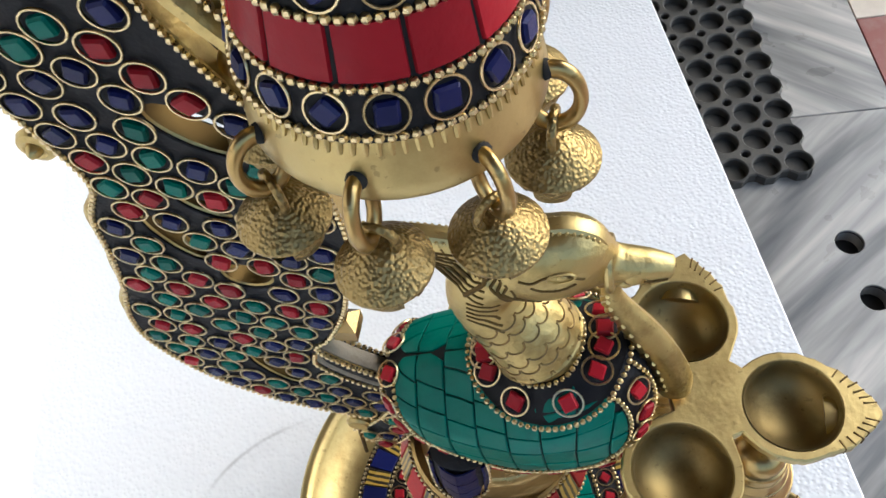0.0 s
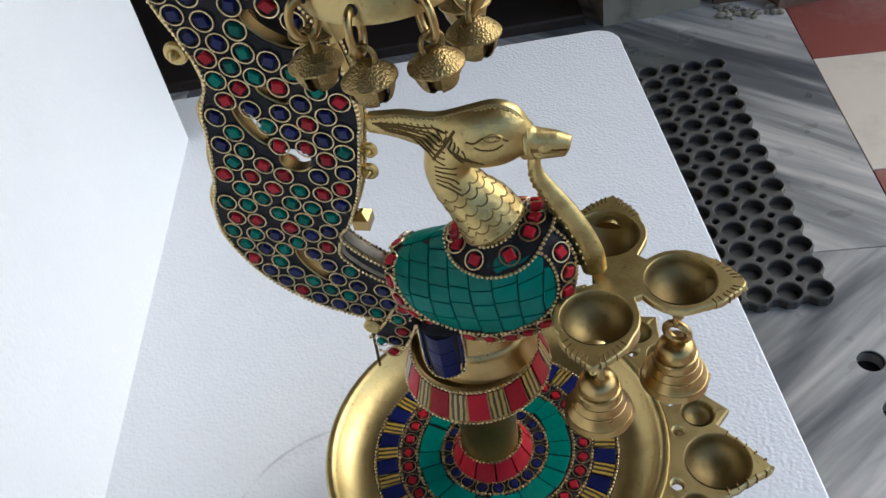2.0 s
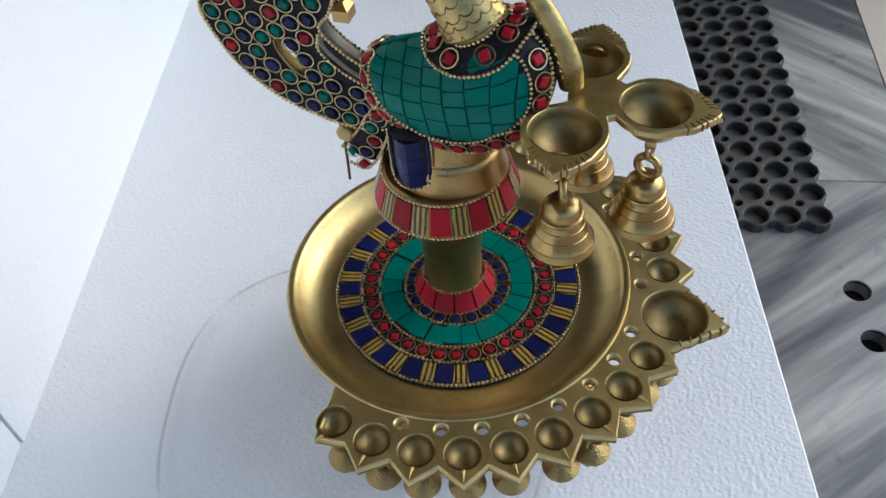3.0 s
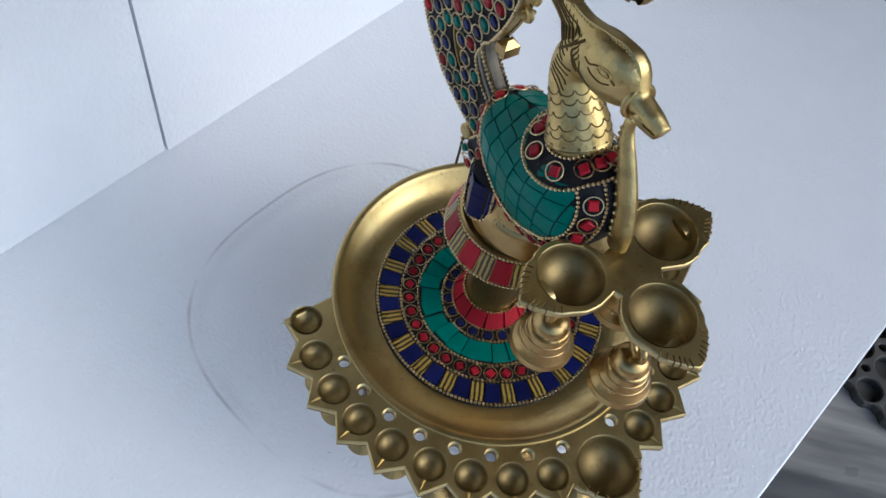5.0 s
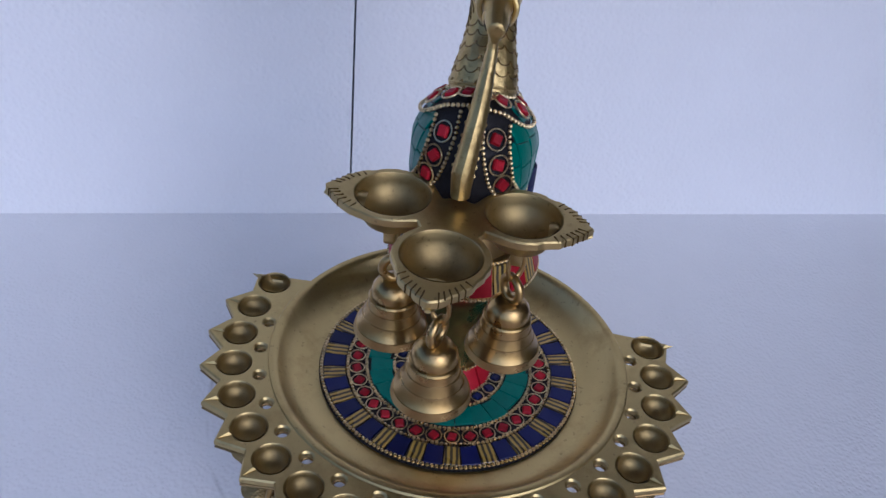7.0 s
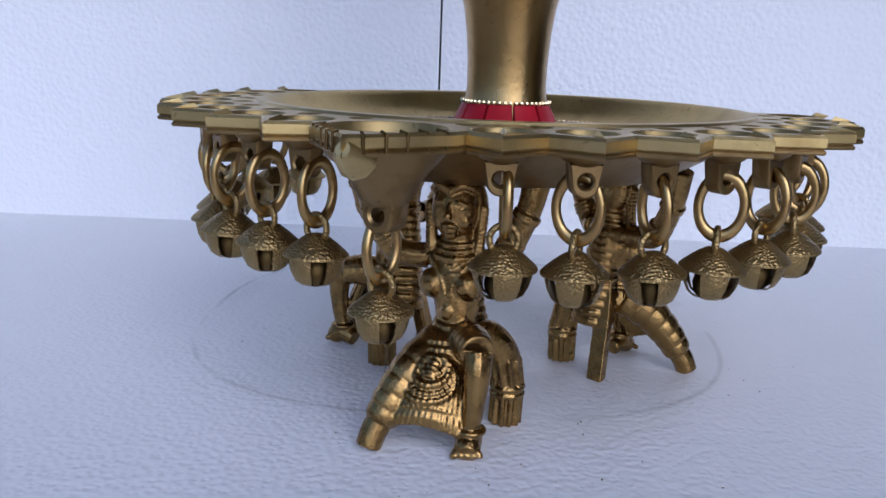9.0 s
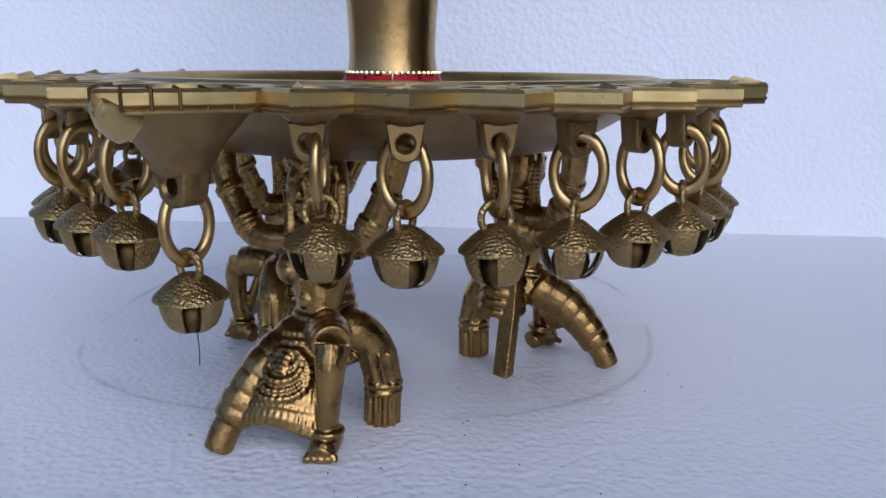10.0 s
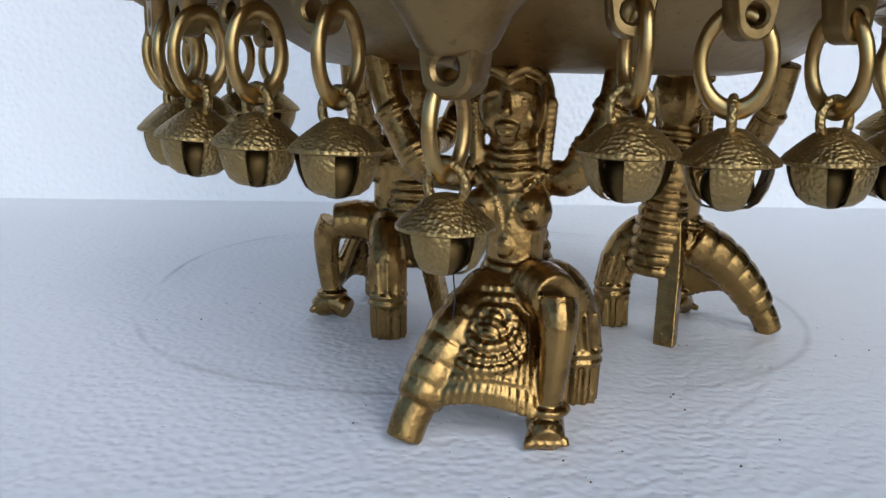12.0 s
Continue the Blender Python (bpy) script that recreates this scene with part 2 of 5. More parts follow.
# ---- mesh helpers ----
class Geo:
    """Vertices and faces that become one mesh."""

    def __init__(self):
        self.v, self.f = [], []

    def add(self, verts, faces, m=None):
        o = len(self.v)
        self.v += [tuple(m @ Vector(p)) for p in verts] if m else [tuple(p) for p in verts]
        self.f += [tuple(i + o for i in f) for f in faces]
        return self

    def lathe(self, profile, seg=48, m=None, closed=False, skip=None):
        n = len(profile)
        verts = [(r * math.cos(2 * math.pi * k / seg), r * math.sin(2 * math.pi * k / seg), z) for k in range(seg) for r, z in profile]
        faces = []
        for k in range(seg):
            if skip and skip(k):
                continue
            a, b = k * n, ((k + 1) % seg) * n
            for i in range(n if closed else n - 1):
                j = (i + 1) % n
                faces.append((a + i, b + i, b + j, a + j))
        return self.add(verts, faces, m)

    def tube(self, pts, radii, seg=10, caps=True, flat=None, closed=False, m=None):
        """A tube along pts; flat: an axis along which the section is scaled, and by how much."""
        pts = [Vector(p) for p in pts]
        n = len(pts)
        if not isinstance(radii, (list, tuple)):
            radii = [radii] * n
        verts, faces, up = [], [], None
        for i, p in enumerate(pts):
            if closed:
                d = pts[(i + 1) % n] - pts[i - 1]
            else:
                d = pts[min(i + 1, n - 1)] - pts[max(i - 1, 0)]
            d.normalize()
            if up is None:
                up = Vector((0, 1, 0)) if abs(d.y) < 0.8 else Vector((1, 0, 0))
            side = d.cross(up).normalized()
            up = side.cross(d).normalized()
            for k in range(seg):
                a = 2 * math.pi * k / seg
                q = (side * math.cos(a) + up * math.sin(a)) * radii[i]
                if flat:
                    ax = Vector(flat[0])
                    q += ax * (q.dot(ax) * (flat[1] - 1))
                verts.append(p + q)
        for i in range(n if closed else n - 1):
            a, b = i * seg, ((i + 1) % n) * seg
            for k in range(seg):
                l = (k + 1) % seg
                faces.append((a + k, a + l, b + l, b + k))
        if caps and not closed:
            faces.append(tuple(range(seg - 1, -1, -1)))
            faces.append(tuple((n - 1) * seg + k for k in range(seg)))
        return self.add(verts, faces, m)

    def ball(self, c, r, nu=16, nv=10, m=None):
        r = (r, r, r) if not isinstance(r, (list, tuple)) else r
        verts = [(c[0], c[1], c[2] - r[2])]
        for j in range(1, nv):
            b = -math.pi / 2 + math.pi * j / nv
            verts += [(c[0] + r[0] * math.cos(b) * math.cos(2 * math.pi * k / nu), c[1] + r[1] * math.cos(b) * math.sin(2 * math.pi * k / nu), c[2] + r[2] * math.sin(b)) for k in range(nu)]
        verts.append((c[0], c[1], c[2] + r[2]))
        faces = []
        for k in range(nu):
            l = (k + 1) % nu
            faces.append((0, 1 + l, 1 + k))
            for j in range(nv - 2):
                a, b = 1 + j * nu, 1 + (j + 1) * nu
                faces.append((a + k, a + l, b + l, b + k))
            faces.append((1 + (nv - 2) * nu + k, 1 + (nv - 2) * nu + l, len(verts) - 1))
        return self.add(verts, faces, m)

    def ring(self, big, small, seg=20, sec=6, m=None, sx=1.0, sy=1.0):
        verts = [((big + small * math.cos(b)) * math.cos(a) * sx, (big + small * math.cos(b)) * math.sin(a) * sy, small * math.sin(b))
                 for a in (2 * math.pi * k / seg for k in range(seg)) for b in (2 * math.pi * j / sec for j in range(sec))]
        faces = [(k * sec + j, ((k + 1) % seg) * sec + j, ((k + 1) % seg) * sec + (j + 1) % sec, k * sec + (j + 1) % sec) for k in range(seg) for j in range(sec)]
        return self.add(verts, faces, m)

    def beads(self, pts, r):
        for p in pts:
            self.ball(p, r, 6, 4)
        return self

    def box(self, a, b, m=None, chamfer=0.0):
        (x0, y0, z0), (x1, y1, z1) = a, b
        c = chamfer
        if not c:
            v = [(x, y, z) for z in (z0, z1) for x, y in ((x0, y0), (x1, y0), (x1, y1), (x0, y1))]
            return self.add(v, [(3, 2, 1, 0), (4, 5, 6, 7), (0, 1, 5, 4), (1, 2, 6, 5), (2, 3, 7, 6), (3, 0, 4, 7)], m)
        v = [(x, y, z0) for x, y in ((x0, y0), (x1, y0), (x1, y1), (x0, y1))]
        v += [(x, y, z1 - c) for x, y in ((x0, y0), (x1, y0), (x1, y1), (x0, y1))]
        v += [(x, y, z1) for x, y in ((x0 + c, y0 + c), (x1 - c, y0 + c), (x1 - c, y1 - c), (x0 + c, y1 - c))]
        f = [(3, 2, 1, 0), (8, 9, 10, 11)]
        for o in (0, 4):
            f += [(o + i, o + (i + 1) % 4, o + 4 + (i + 1) % 4, o + 4 + i) for i in range(4)]
        return self.add(v, f, m)

    def slab(self, outline, holes, z0, z1, chamfer=0.0, m=None):
        """A flat plate between z0 and z1 with that outline (counter-clockwise) and round or odd holes."""
        loops = [outline] + [list(reversed(h)) for h in holes]
        tops = []
        for lp in loops:
            n = len(lp)
            row = []
            for i in range(n):
                d = Vector(lp[(i + 1) % n]) - Vector(lp[i - 1])
                nn = Vector((-d.y, d.x)).normalized()
                row.append(Vector(lp[i]) + nn * chamfer)
            tops.append(row)
        flat, edges = [], []
        for row in tops:
            o = len(flat)
            flat += row
            edges += [(o + i, o + (i + 1) % len(row)) for i in range(len(row))]
        co, _, tri, *_ = delaunay_2d_cdt(flat, edges, [], 0, 1e-7)
        at = np.array([(p.x, p.y) for p in co])
        tri = [tuple(f) for f in tri]
        mid = at[np.array(tri)].mean(axis=1)
        ok = many_inside(np.array([tuple(p) for p in tops[0]]), mid)
        for row in tops[1:]:
            h = np.array([tuple(p) for p in row])
            near = np.nonzero(np.all((mid > h.min(axis=0)) & (mid < h.max(axis=0)), axis=1))[0]
            if len(near):
                ok[near[many_inside(h, mid[near])]] = False
        keep = []
        for f, use in zip(tri, ok):
            if use:
                pa, pb, pc = at[f[0]], at[f[1]], at[f[2]]
                turn = (pb[0] - pa[0]) * (pc[1] - pa[1]) - (pb[1] - pa[1]) * (pc[0] - pa[0])
                keep.append(f if turn > 0 else tuple(reversed(f)))
        self.add([(p.x, p.y, z1) for p in co], keep, m)
        self.add([(p.x, p.y, z0) for p in co], [tuple(reversed(f)) for f in keep], m)
        for lp, row in zip(loops, tops):
            n = len(lp)
            v = [(p[0], p[1], z0) for p in row] + [(p[0], p[1], z0 + chamfer) for p in lp] + [(p[0], p[1], z1 - chamfer) for p in lp] + [(p[0], p[1], z1) for p in row]
            f = [(l * n + i, l * n + (i + 1) % n, (l + 1) * n + (i + 1) % n, (l + 1) * n + i) for l in range(3) for i in range(n)]
            self.add(v, f, m)
        return self

    def mesh(self, name, mat, sharp=35):
        me = bpy.data.meshes.new(name)
        seen, index, verts = {}, [], []
        for p in self.v:
            key = (round(p[0], 7), round(p[1], 7), round(p[2], 7))
            if key not in seen:
                seen[key] = len(verts)
                verts.append(p)
            index.append(seen[key])
        faces = []
        for f in self.f:
            g = []
            for i in f:
                i = index[i]
                if i not in g:
                    g.append(i)
            if len(g) > 2:
                faces.append(g)
        me.from_pydata(verts, [], faces)
        me.polygons.foreach_set("use_smooth", [True] * len(me.polygons))
        me.set_sharp_from_angle(angle=radians(sharp))
        if mat:
            me.materials.append(mat)
        return me


def inside(poly, x, y):
    x0, y0 = poly[:, 0], poly[:, 1]
    x1, y1 = np.roll(x0, -1), np.roll(y0, -1)
    c = (y0 > y) != (y1 > y)
    return bool(np.sum(c & (x < (x1 - x0) * (y - y0) / np.where(y1 == y0, 1e-12, y1 - y0) + x0)) % 2)


def many_inside(poly, pts):
    x, y = pts[:, 0], pts[:, 1]
    odd = np.zeros(len(pts), bool)
    for (ax, ay), (bx, by) in zip(poly, np.roll(poly, -1, axis=0)):
        if ay != by:
            odd ^= ((ay > y) != (by > y)) & (x < (bx - ax) * (y - ay) / (by - ay) + ax)
    return odd


def circle(cx, cy, r, n=24):
    return [(cx + r * math.cos(2 * math.pi * k / n), cy + r * math.sin(2 * math.pi * k / n)) for k in range(n)]


def spline(pts, per=8, closed=False):
    """A smooth curve through pts."""
    pts = [np.array(p, float) for p in pts]
    n, out = len(pts), []
    for i in range(n if closed else n - 1):
        p1, p2 = pts[i], pts[(i + 1) % n]
        p0 = pts[i - 1] if closed or i else 2 * p1 - p2
        p3 = pts[(i + 2) % n] if closed or i + 2 < n else 2 * p2 - p1
        for k in range(per):
            t = k / per
            out.append(0.5 * (2 * p1 + (p2 - p0) * t + (2 * p0 - 5 * p1 + 4 * p2 - p3) * t * t + (3 * p1 - p0 - 3 * p2 + p3) * t ** 3))
    if not closed:
        out.append(pts[-1])
    return out


def spaced(pts, step, closed=False):
    """Points at about even steps along a polyline."""
    pts = [np.array(p, float) for p in pts]
    if closed:
        pts.append(pts[0])
    d = np.concatenate([[0], np.cumsum([np.linalg.norm(b - a) for a, b in zip(pts, pts[1:])])])
    n = max(2, int(round(d[-1] / step)))
    at = np.linspace(0, d[-1], n + 1)[: n if closed else n + 1]
    arr = np.array(pts)
    return [tuple(np.interp(s, d, arr[:, i]) for i in range(arr.shape[1])) for s in at]


def part(name, geo, mat, parent=None, label="", at=None, sharp=35, kind=""):
    """One mesh object under a thing or a part."""
    me = geo.mesh(name, mat, sharp) if isinstance(geo, Geo) else geo
    ob = new(name, me)
    if parent:
        ob.parent = parent
    if at is not None:
        ob.matrix_local = at
    return tagged(ob, label, kind=kind)


def thing(name, label, category, at=None, group="", kind=""):
    ob = new(name)
    ob.empty_display_size = 0.01
    if at is not None:
        ob.matrix_world = at
    return tagged(ob, label, category, group, kind)


def fuse(geo, name, mat, voxel, smooth=4):
    """Melts overlapping shapes into one skin, as a casting."""
    ob = new(name, geo.mesh(name, mat))
    r = ob.modifiers.new("remesh", "REMESH")
    r.mode, r.voxel_size, r.use_smooth_shade = "VOXEL", voxel, True
    s = ob.modifiers.new("smooth", "SMOOTH")
    s.factor, s.iterations = 0.5, smooth
    me = bpy.data.meshes.new_from_object(ob.evaluated_get(bpy.context.evaluated_depsgraph_get()))
    bpy.data.objects.remove(ob)
    me.name = name
    if not me.materials:
        me.materials.append(mat)
    return me

# ---- the setting: porch floor, foam sheets, doorway ----
TURN = pose(0, 0, 0, 0, 0, 16.5)      # the sheets and tiles stand askew to the lamp
TILES = pose(0, 0, 0, 0, 0, 10.7)     # the floor lies a little askew to the sheets
FLOOR = -0.3595


def structure(name, geo, mat, label, category="", at=TURN):
    ob = new(name, geo.mesh(name, mat))
    ob.matrix_world = at
    return tagged(ob, label, category or name.replace("_", " "), kind="structure")


ground = structure("floor", Geo().box((-4, -4, FLOOR - 0.1), (4, 4, FLOOR - 0.0195)), GROUT, "grey cement bed under the porch floor", "floor", TILES)


def floor_piece(name, u0, v0, u1, v1, mat, label, holes=()):
    g = Geo()
    if holes:
        g.slab([(u0, v0), (u1, v0), (u1, v1), (u0, v1)], [circle(*h) for h in holes], FLOOR - 0.02, FLOOR, 0.0008)
    else:
        g.box((u0, v0, FLOOR - 0.02), (u1, v1, FLOOR), chamfer=0.0008)
    ob = part(name, g, mat, ground, label)
    ob.matrix_parent_inverse = Matrix()
    return ob


JOINT = 0.0012
DRAINS = [(0.3914, 0.3845, 0.0150, 20), (0.3969, 0.3148, 0.0150, 20)]
EDGE, SQUARE = 0.5010, 0.2930     # where the marble ends, and the size of a tile
for k, (v0, v1) in enumerate(((-2.4, -1.5), (-1.5, -0.6), (-0.6, 0.565), (0.565, 1.30))):
    if k == 2:
        floor_piece("marble_slab", -0.6, v0, EDGE - JOINT, v1 - JOINT, MARBLE, "grey streaked marble slab with two drain holes", DRAINS)
    else:
        floor_piece("marble_slab", -0.6, v0, EDGE - JOINT, v1 - JOINT, MARBLE_BACK if k == 3 else MARBLE, "grey streaked polished marble slab")
for k in range(4):
    floor_piece("marble_slab", -2.6, -2.4 + 0.95 * k, -0.6 - JOINT, -1.45 + 0.95 * k - JOINT, MARBLE, "grey streaked polished marble slab")
for i in range(6):
    for j in range(-9, 3):
        cream = (i + j) % 2 == 0
        floor_piece("floor_tile", EDGE + SQUARE * i, 0.7165 + SQUARE * j, EDGE + SQUARE * (i + 1) - JOINT, 0.7165 + SQUARE * (j + 1) - JOINT,
                    CREAM_TILE if cream else RED_TILE, "cream floor tile" if cream else "dark red floor tile")

# black liners: the drains' inner darkness is put into their colour
for u, v, r, _ in DRAINS:
    part("drain", Geo().lathe([(0.0, FLOOR - 0.019), (r + 0.0005, FLOOR - 0.019), (r + 0.0005, FLOOR - 0.006), (r - 0.001, FLOOR - 0.001)], 20, pose(u, v, 0)), BLACK, ground, "black liner that darkens a drain hole in the marble")
# doorway and walls behind
# the gloom beyond the doorway is put into this wall's dark colour
structure("wall_north", Geo().box((-2.6, 1.62, FLOOR), (0.75, 1.8, 2.0)), DARK_WOOD, "dark brown wall standing for the unlit interior", "wall")
pier = thing("door_pier", "yellow painted pier with a grey cement plinth beside the doorway", "pier", TILES, kind="structure")
part("shaft", Geo().box((0.006, 0.004, FLOOR + 0.070), (0.176, 0.36, 2.0), chamfer=0.010), YELLOW_PAINT, pier, "yellow painted shaft", at=pose(0.180, 1.186, 0, 0, 0, 10))
part("plinth", Geo().box((0.0, 0.0, FLOOR), (0.182, 0.36, FLOOR + 0.072), chamfer=0.003), PLINTH, pier, "stained grey plinth", at=pose(0.180, 1.186, 0, 0, 0, 10))
frame_thing = thing("door_frame", "worn brown wooden door frame with splashed paint", "door frame", TILES, kind="structure")
part("jamb", Geo().box((0.384, 1.222, FLOOR), (0.480, 1.60, 2.0), chamfer=0.004), BROWN_WOOD, frame_thing)
part("sill", Geo().box((0.0, 0.0, FLOOR), (0.62, 0.13, FLOOR + 0.05), chamfer=0.006), BROWN_WOOD, frame_thing, "worn brown wooden sill", at=pose(0.488, 1.176, 0, 0, 0, 12.5))
part("door_panel", Geo().box((0.0, 0.132, FLOOR), (0.62, 0.17, 2.0)), DARK_WOOD, frame_thing, "dark lower door panel", at=pose(0.488, 1.176, 0, 0, 0, 12.5))
crumbs, crng = Geo(), random.Random(21)
for _ in range(34):
    cr = crng.uniform(0.003, 0.010)
    crumbs.ball((crng.uniform(0.385, 0.50), crng.gauss(1.176, 0.012), FLOOR + cr * 0.3), (cr, cr * crng.uniform(0.6, 1.0), cr * 0.7), 7, 5)
spill = new("mortar_crumb", crumbs.mesh("mortar_crumb", PLINTH))
spill.matrix_world = TILES
tagged(spill, "pale crumbs of mortar spilled at the foot of the door frame", "mortar", kind="stuff")
# dark slab: the doorway's shade is coloured in here too
structure("threshold", Geo().box((-1.5, 1.18, FLOOR), (0.268, 1.62, FLOOR + 0.02), chamfer=0.003), DARK_WOOD, "dark slab standing for the doorway's shaded floor", "threshold")
# unseen west wall, added so that the brass reflects something dim
structure("wall_west", Geo().box((-2.8, -4, FLOOR), (-2.6, 1.8, 2.2)), BAFFLE_BROWN, "unseen brown wall added to dim reflections in the brass", "wall")

# unseen low wall and ceiling, added to leave daylight from the sides
structure("wall_south", Geo().box((-2.6, -2.0, FLOOR), (1.5, -1.85, 0.35)), BAFFLE_PALE, "unseen low wall added to limit the light from the south", "wall")
structure("ceiling", Geo().box((-2.6, -2.0, 2.0), (1.15, 1.8, 2.15)), BAFFLE_BROWN, "unseen brown ceiling added to block light from overhead", "ceiling")
# foam sheets
table = thing("low_table", "low dark wooden table under the white foam sheet", "table", TURN)
part("tabletop", Geo().box((-0.29, -0.40, -0.047), (0.03, 0.50, -0.026), chamfer=0.002), DARK_WOOD, table)
leg = Geo().box((-0.018, -0.018, FLOOR), (0.018, 0.018, -0.047)).mesh("leg", DARK_WOOD)
for u in (-0.26, 0.0):
    for v in (-0.36, 0.46):
        part("leg", leg, None, table, at=pose(u, v, 0))
SHEET = 0.026


def foam_sheet(u0, v0, u1, v1):
    """A sheet lying flat, with slightly soft corners."""
    r, pts = 0.024, []
    for cx, cy, a0 in ((u1 - r, v0 + r, -90), (u1 - r, v1 - r, 0), (u0 + r, v1 - r, 90), (u0 + r, v0 + r, 180)):
        pts += [(cx + r * math.cos(radians(a0 + 15 * k)), cy + r * math.sin(radians(a0 + 15 * k))) for k in range(7)]
    return Geo().slab(pts, [], -SHEET, 0.0, 0.0012)


foam = new("foam_sheet", foam_sheet(-0.310, -0.55, 0.1825, 0.546).mesh("foam_sheet", FOAM))
foam.matrix_world = TURN
tagged(foam, "white expanded foam sheet lying flat under the brass lamp", "foam sheet")
for v0, v1, face_u, lab in ((-0.545, -0.0352, -0.2860, "upright white foam sheet butted against its neighbour"),
                            (-0.0338, 0.4678, -0.2845, "upright white foam sheet standing behind the lamp")):
    ob = new("foam_backdrop", Geo().box((-0.0, v0, 0.0), (0.025, v1, 0.5)).mesh("foam_backdrop", FOAM_WALL))
    ob.matrix_world = TURN @ pose(face_u, 0, 0.0)
    tagged(ob, lab, "foam sheet", "upright foam sheets")

# rubber mat on the porch floor
PU, PV = 0.0365, 0.0397
cols, rows = 11, 14
u1, v0 = 0.4025, 0.4525
cells = [circle(u1 - 0.0195 - PU * i, v0 + 0.021 + PV * j, 0.0148, 16) for i in range(cols) for j in range(rows)]
cells += [circle(u1 - 0.0195 - PU * (i + 0.5), v0 + 0.021 + PV * (j + 0.5), 0.0050, 8) for i in range(cols - 1) for j in range(rows - 1)]
rim = [(u1 - 0.0195 - PU * i + 0.0175 * math.cos(t), v0 + 0.021 - 0.0185 * math.sin(t)) for i in range(cols - 1, -1, -1) for t in (math.pi * (1 - k / 5) for k in range(1, 5))]
rim += [(u1 - 0.0195 + 0.0185 * math.sin(t), v0 + 0.021 + PV * j - 0.0185 * math.cos(t)) for j in range(rows) for t in (math.pi * k / 5 for k in range(1, 5))]
rim += [(u1 - 0.0195 - PU * i - 0.0175 * math.cos(t), v0 + 0.021 + PV * (rows - 1) + 0.0185 * math.sin(t)) for i in range(cols) for t in (math.pi * (1 - k / 5) for k in range(1, 5))]
mu = u1 - 0.0195 - PU * (cols - 1) - 0.0185
rim += [(mu, v0 + 0.021 + PV * (rows - 1)), (mu, v0 + 0.021)]
mat_geo = Geo().slab(rim, cells, FLOOR, FLOOR + 0.014, 0.0016)
# thin backing, added to make the bottoms of the cells dark
mat_geo.slab([(x, y) for x, y in rim], [], FLOOR + 0.0003, FLOOR + 0.0022)
door_mat = new("rubber_mat", mat_geo.mesh("rubber_mat", RUBBER))
door_mat.matrix_world = pose(0, 0, 0, 0, 0, 13.1)
tagged(door_mat, "black rubber floor mat with round hollow cells", "floor mat")

# ---- the brass peacock lamp ----
lamp = thing("peacock_lamp", "brass peacock oil lamp inlaid with red, green and blue stones", "oil lamp")
H = 0.100                # top of the tray's flange
STEP = 11.5


def cup_angle(k):
    return radians(15.2 + STEP * (9 - k))


def cell(angle_deg):
    return pose(0, 0, 0, 0, 0, angle_deg)


# basin
basin = Geo()
basin.lathe([(0.0862, 0.0975), (0.0866, 0.0995), (0.0858, 0.1006), (0.0840, 0.1008),
             (0.0825, 0.1002), (0.0812, 0.0985), (0.0785, 0.0945), (0.0740, 0.0913), (0.0690, 0.0895), (0.0640, 0.0888), (0.0, 0.0886)], 128)
tray = part("tray", basin, BRASS, lamp, "shallow polished brass tray", at=pose(-0.0015, 0, 0))
part("tray_underside", Geo().lathe([(0.0, 0.0780), (0.050, 0.0780), (0.060, 0.0795), (0.075, 0.088), (0.0835, 0.0955), (0.0862, 0.0975)], 128), BRASS_UNDER, tray, "dark brown brass underside")

# flange with scalloped edge
outline, holes = [], []
end = radians(116)
outline += [(0.0845 * math.cos(-end), 0.0845 * math.sin(-end))]
edge = []
for k in range(1, 10):
    a = cup_angle(k)
    tip, valley = (0.1125 if k == 1 else 0.1168), 0.1078
    if k == 1:
        edge.append((a + radians(1.2), tip))
    else:
        edge.append((a + radians(STEP / 2), valley))
        edge.append((a, tip))
left = [(r * math.cos(-a), r * math.sin(-a)) for a, r in edge]
leaf = []
for k in range(9):
    t = k / 8
    x = 0.1080 + 0.0225 * t
    y = 0.0190 * (1 - t) ** 0.9 + 0.0010 + (0.0010 if k % 2 else 0.0) * (1 - t * 0.5)
    leaf.append((x, y))
outline += left + [(0.1085 * math.cos(radians(10.6)), -0.1085 * math.sin(radians(10.6)))]
outline += [(x, -y) for x, y in leaf] + [(0.1325, 0.0)] + [(x, y) for x, y in reversed(leaf)]
outline += [(0.1085 * math.cos(radians(10.6)), 0.1085 * math.sin(radians(10.6)))] + [(x, -y) for x, y in reversed(left)]
outline += [(0.0845 * math.cos(end), 0.0845 * math.sin(end))]
outline += [(0.0845 * math.cos(end * (1 - k / 40)), 0.0845 * math.sin(end * (1 - k / 40))) for k in range(1, 80)]
for s in (-1, 1):
    for k in range(1, 10):
        a = cup_angle(k) * s
        holes.append(circle(0.1012 * math.cos(a), 0.1012 * math.sin(a), 0.0076, 28))
        if k > 1 or s > 0:
            b = s * (cup_angle(k) - radians(STEP / 2 - 0.3) if k < 9 else radians(9.6))
            holes.append(circle(0.0899 * math.cos(b), 0.0899 * math.sin(b), 0.0028, 16))
holes.append(circle(0.1070, 0, 0.0150, 40))
flange = part("flange", Geo().slab(outline, holes, H - 0.0040, H - 0.0001, 0.0008), BRASS, lamp, "scalloped brass flange with small round holes", sharp=25)

part("flange_underside", Geo().slab(outline, holes, H - 0.0053, H - 0.0040, 0.0004), BRASS_UNDER, flange, "dark brown brass underside")
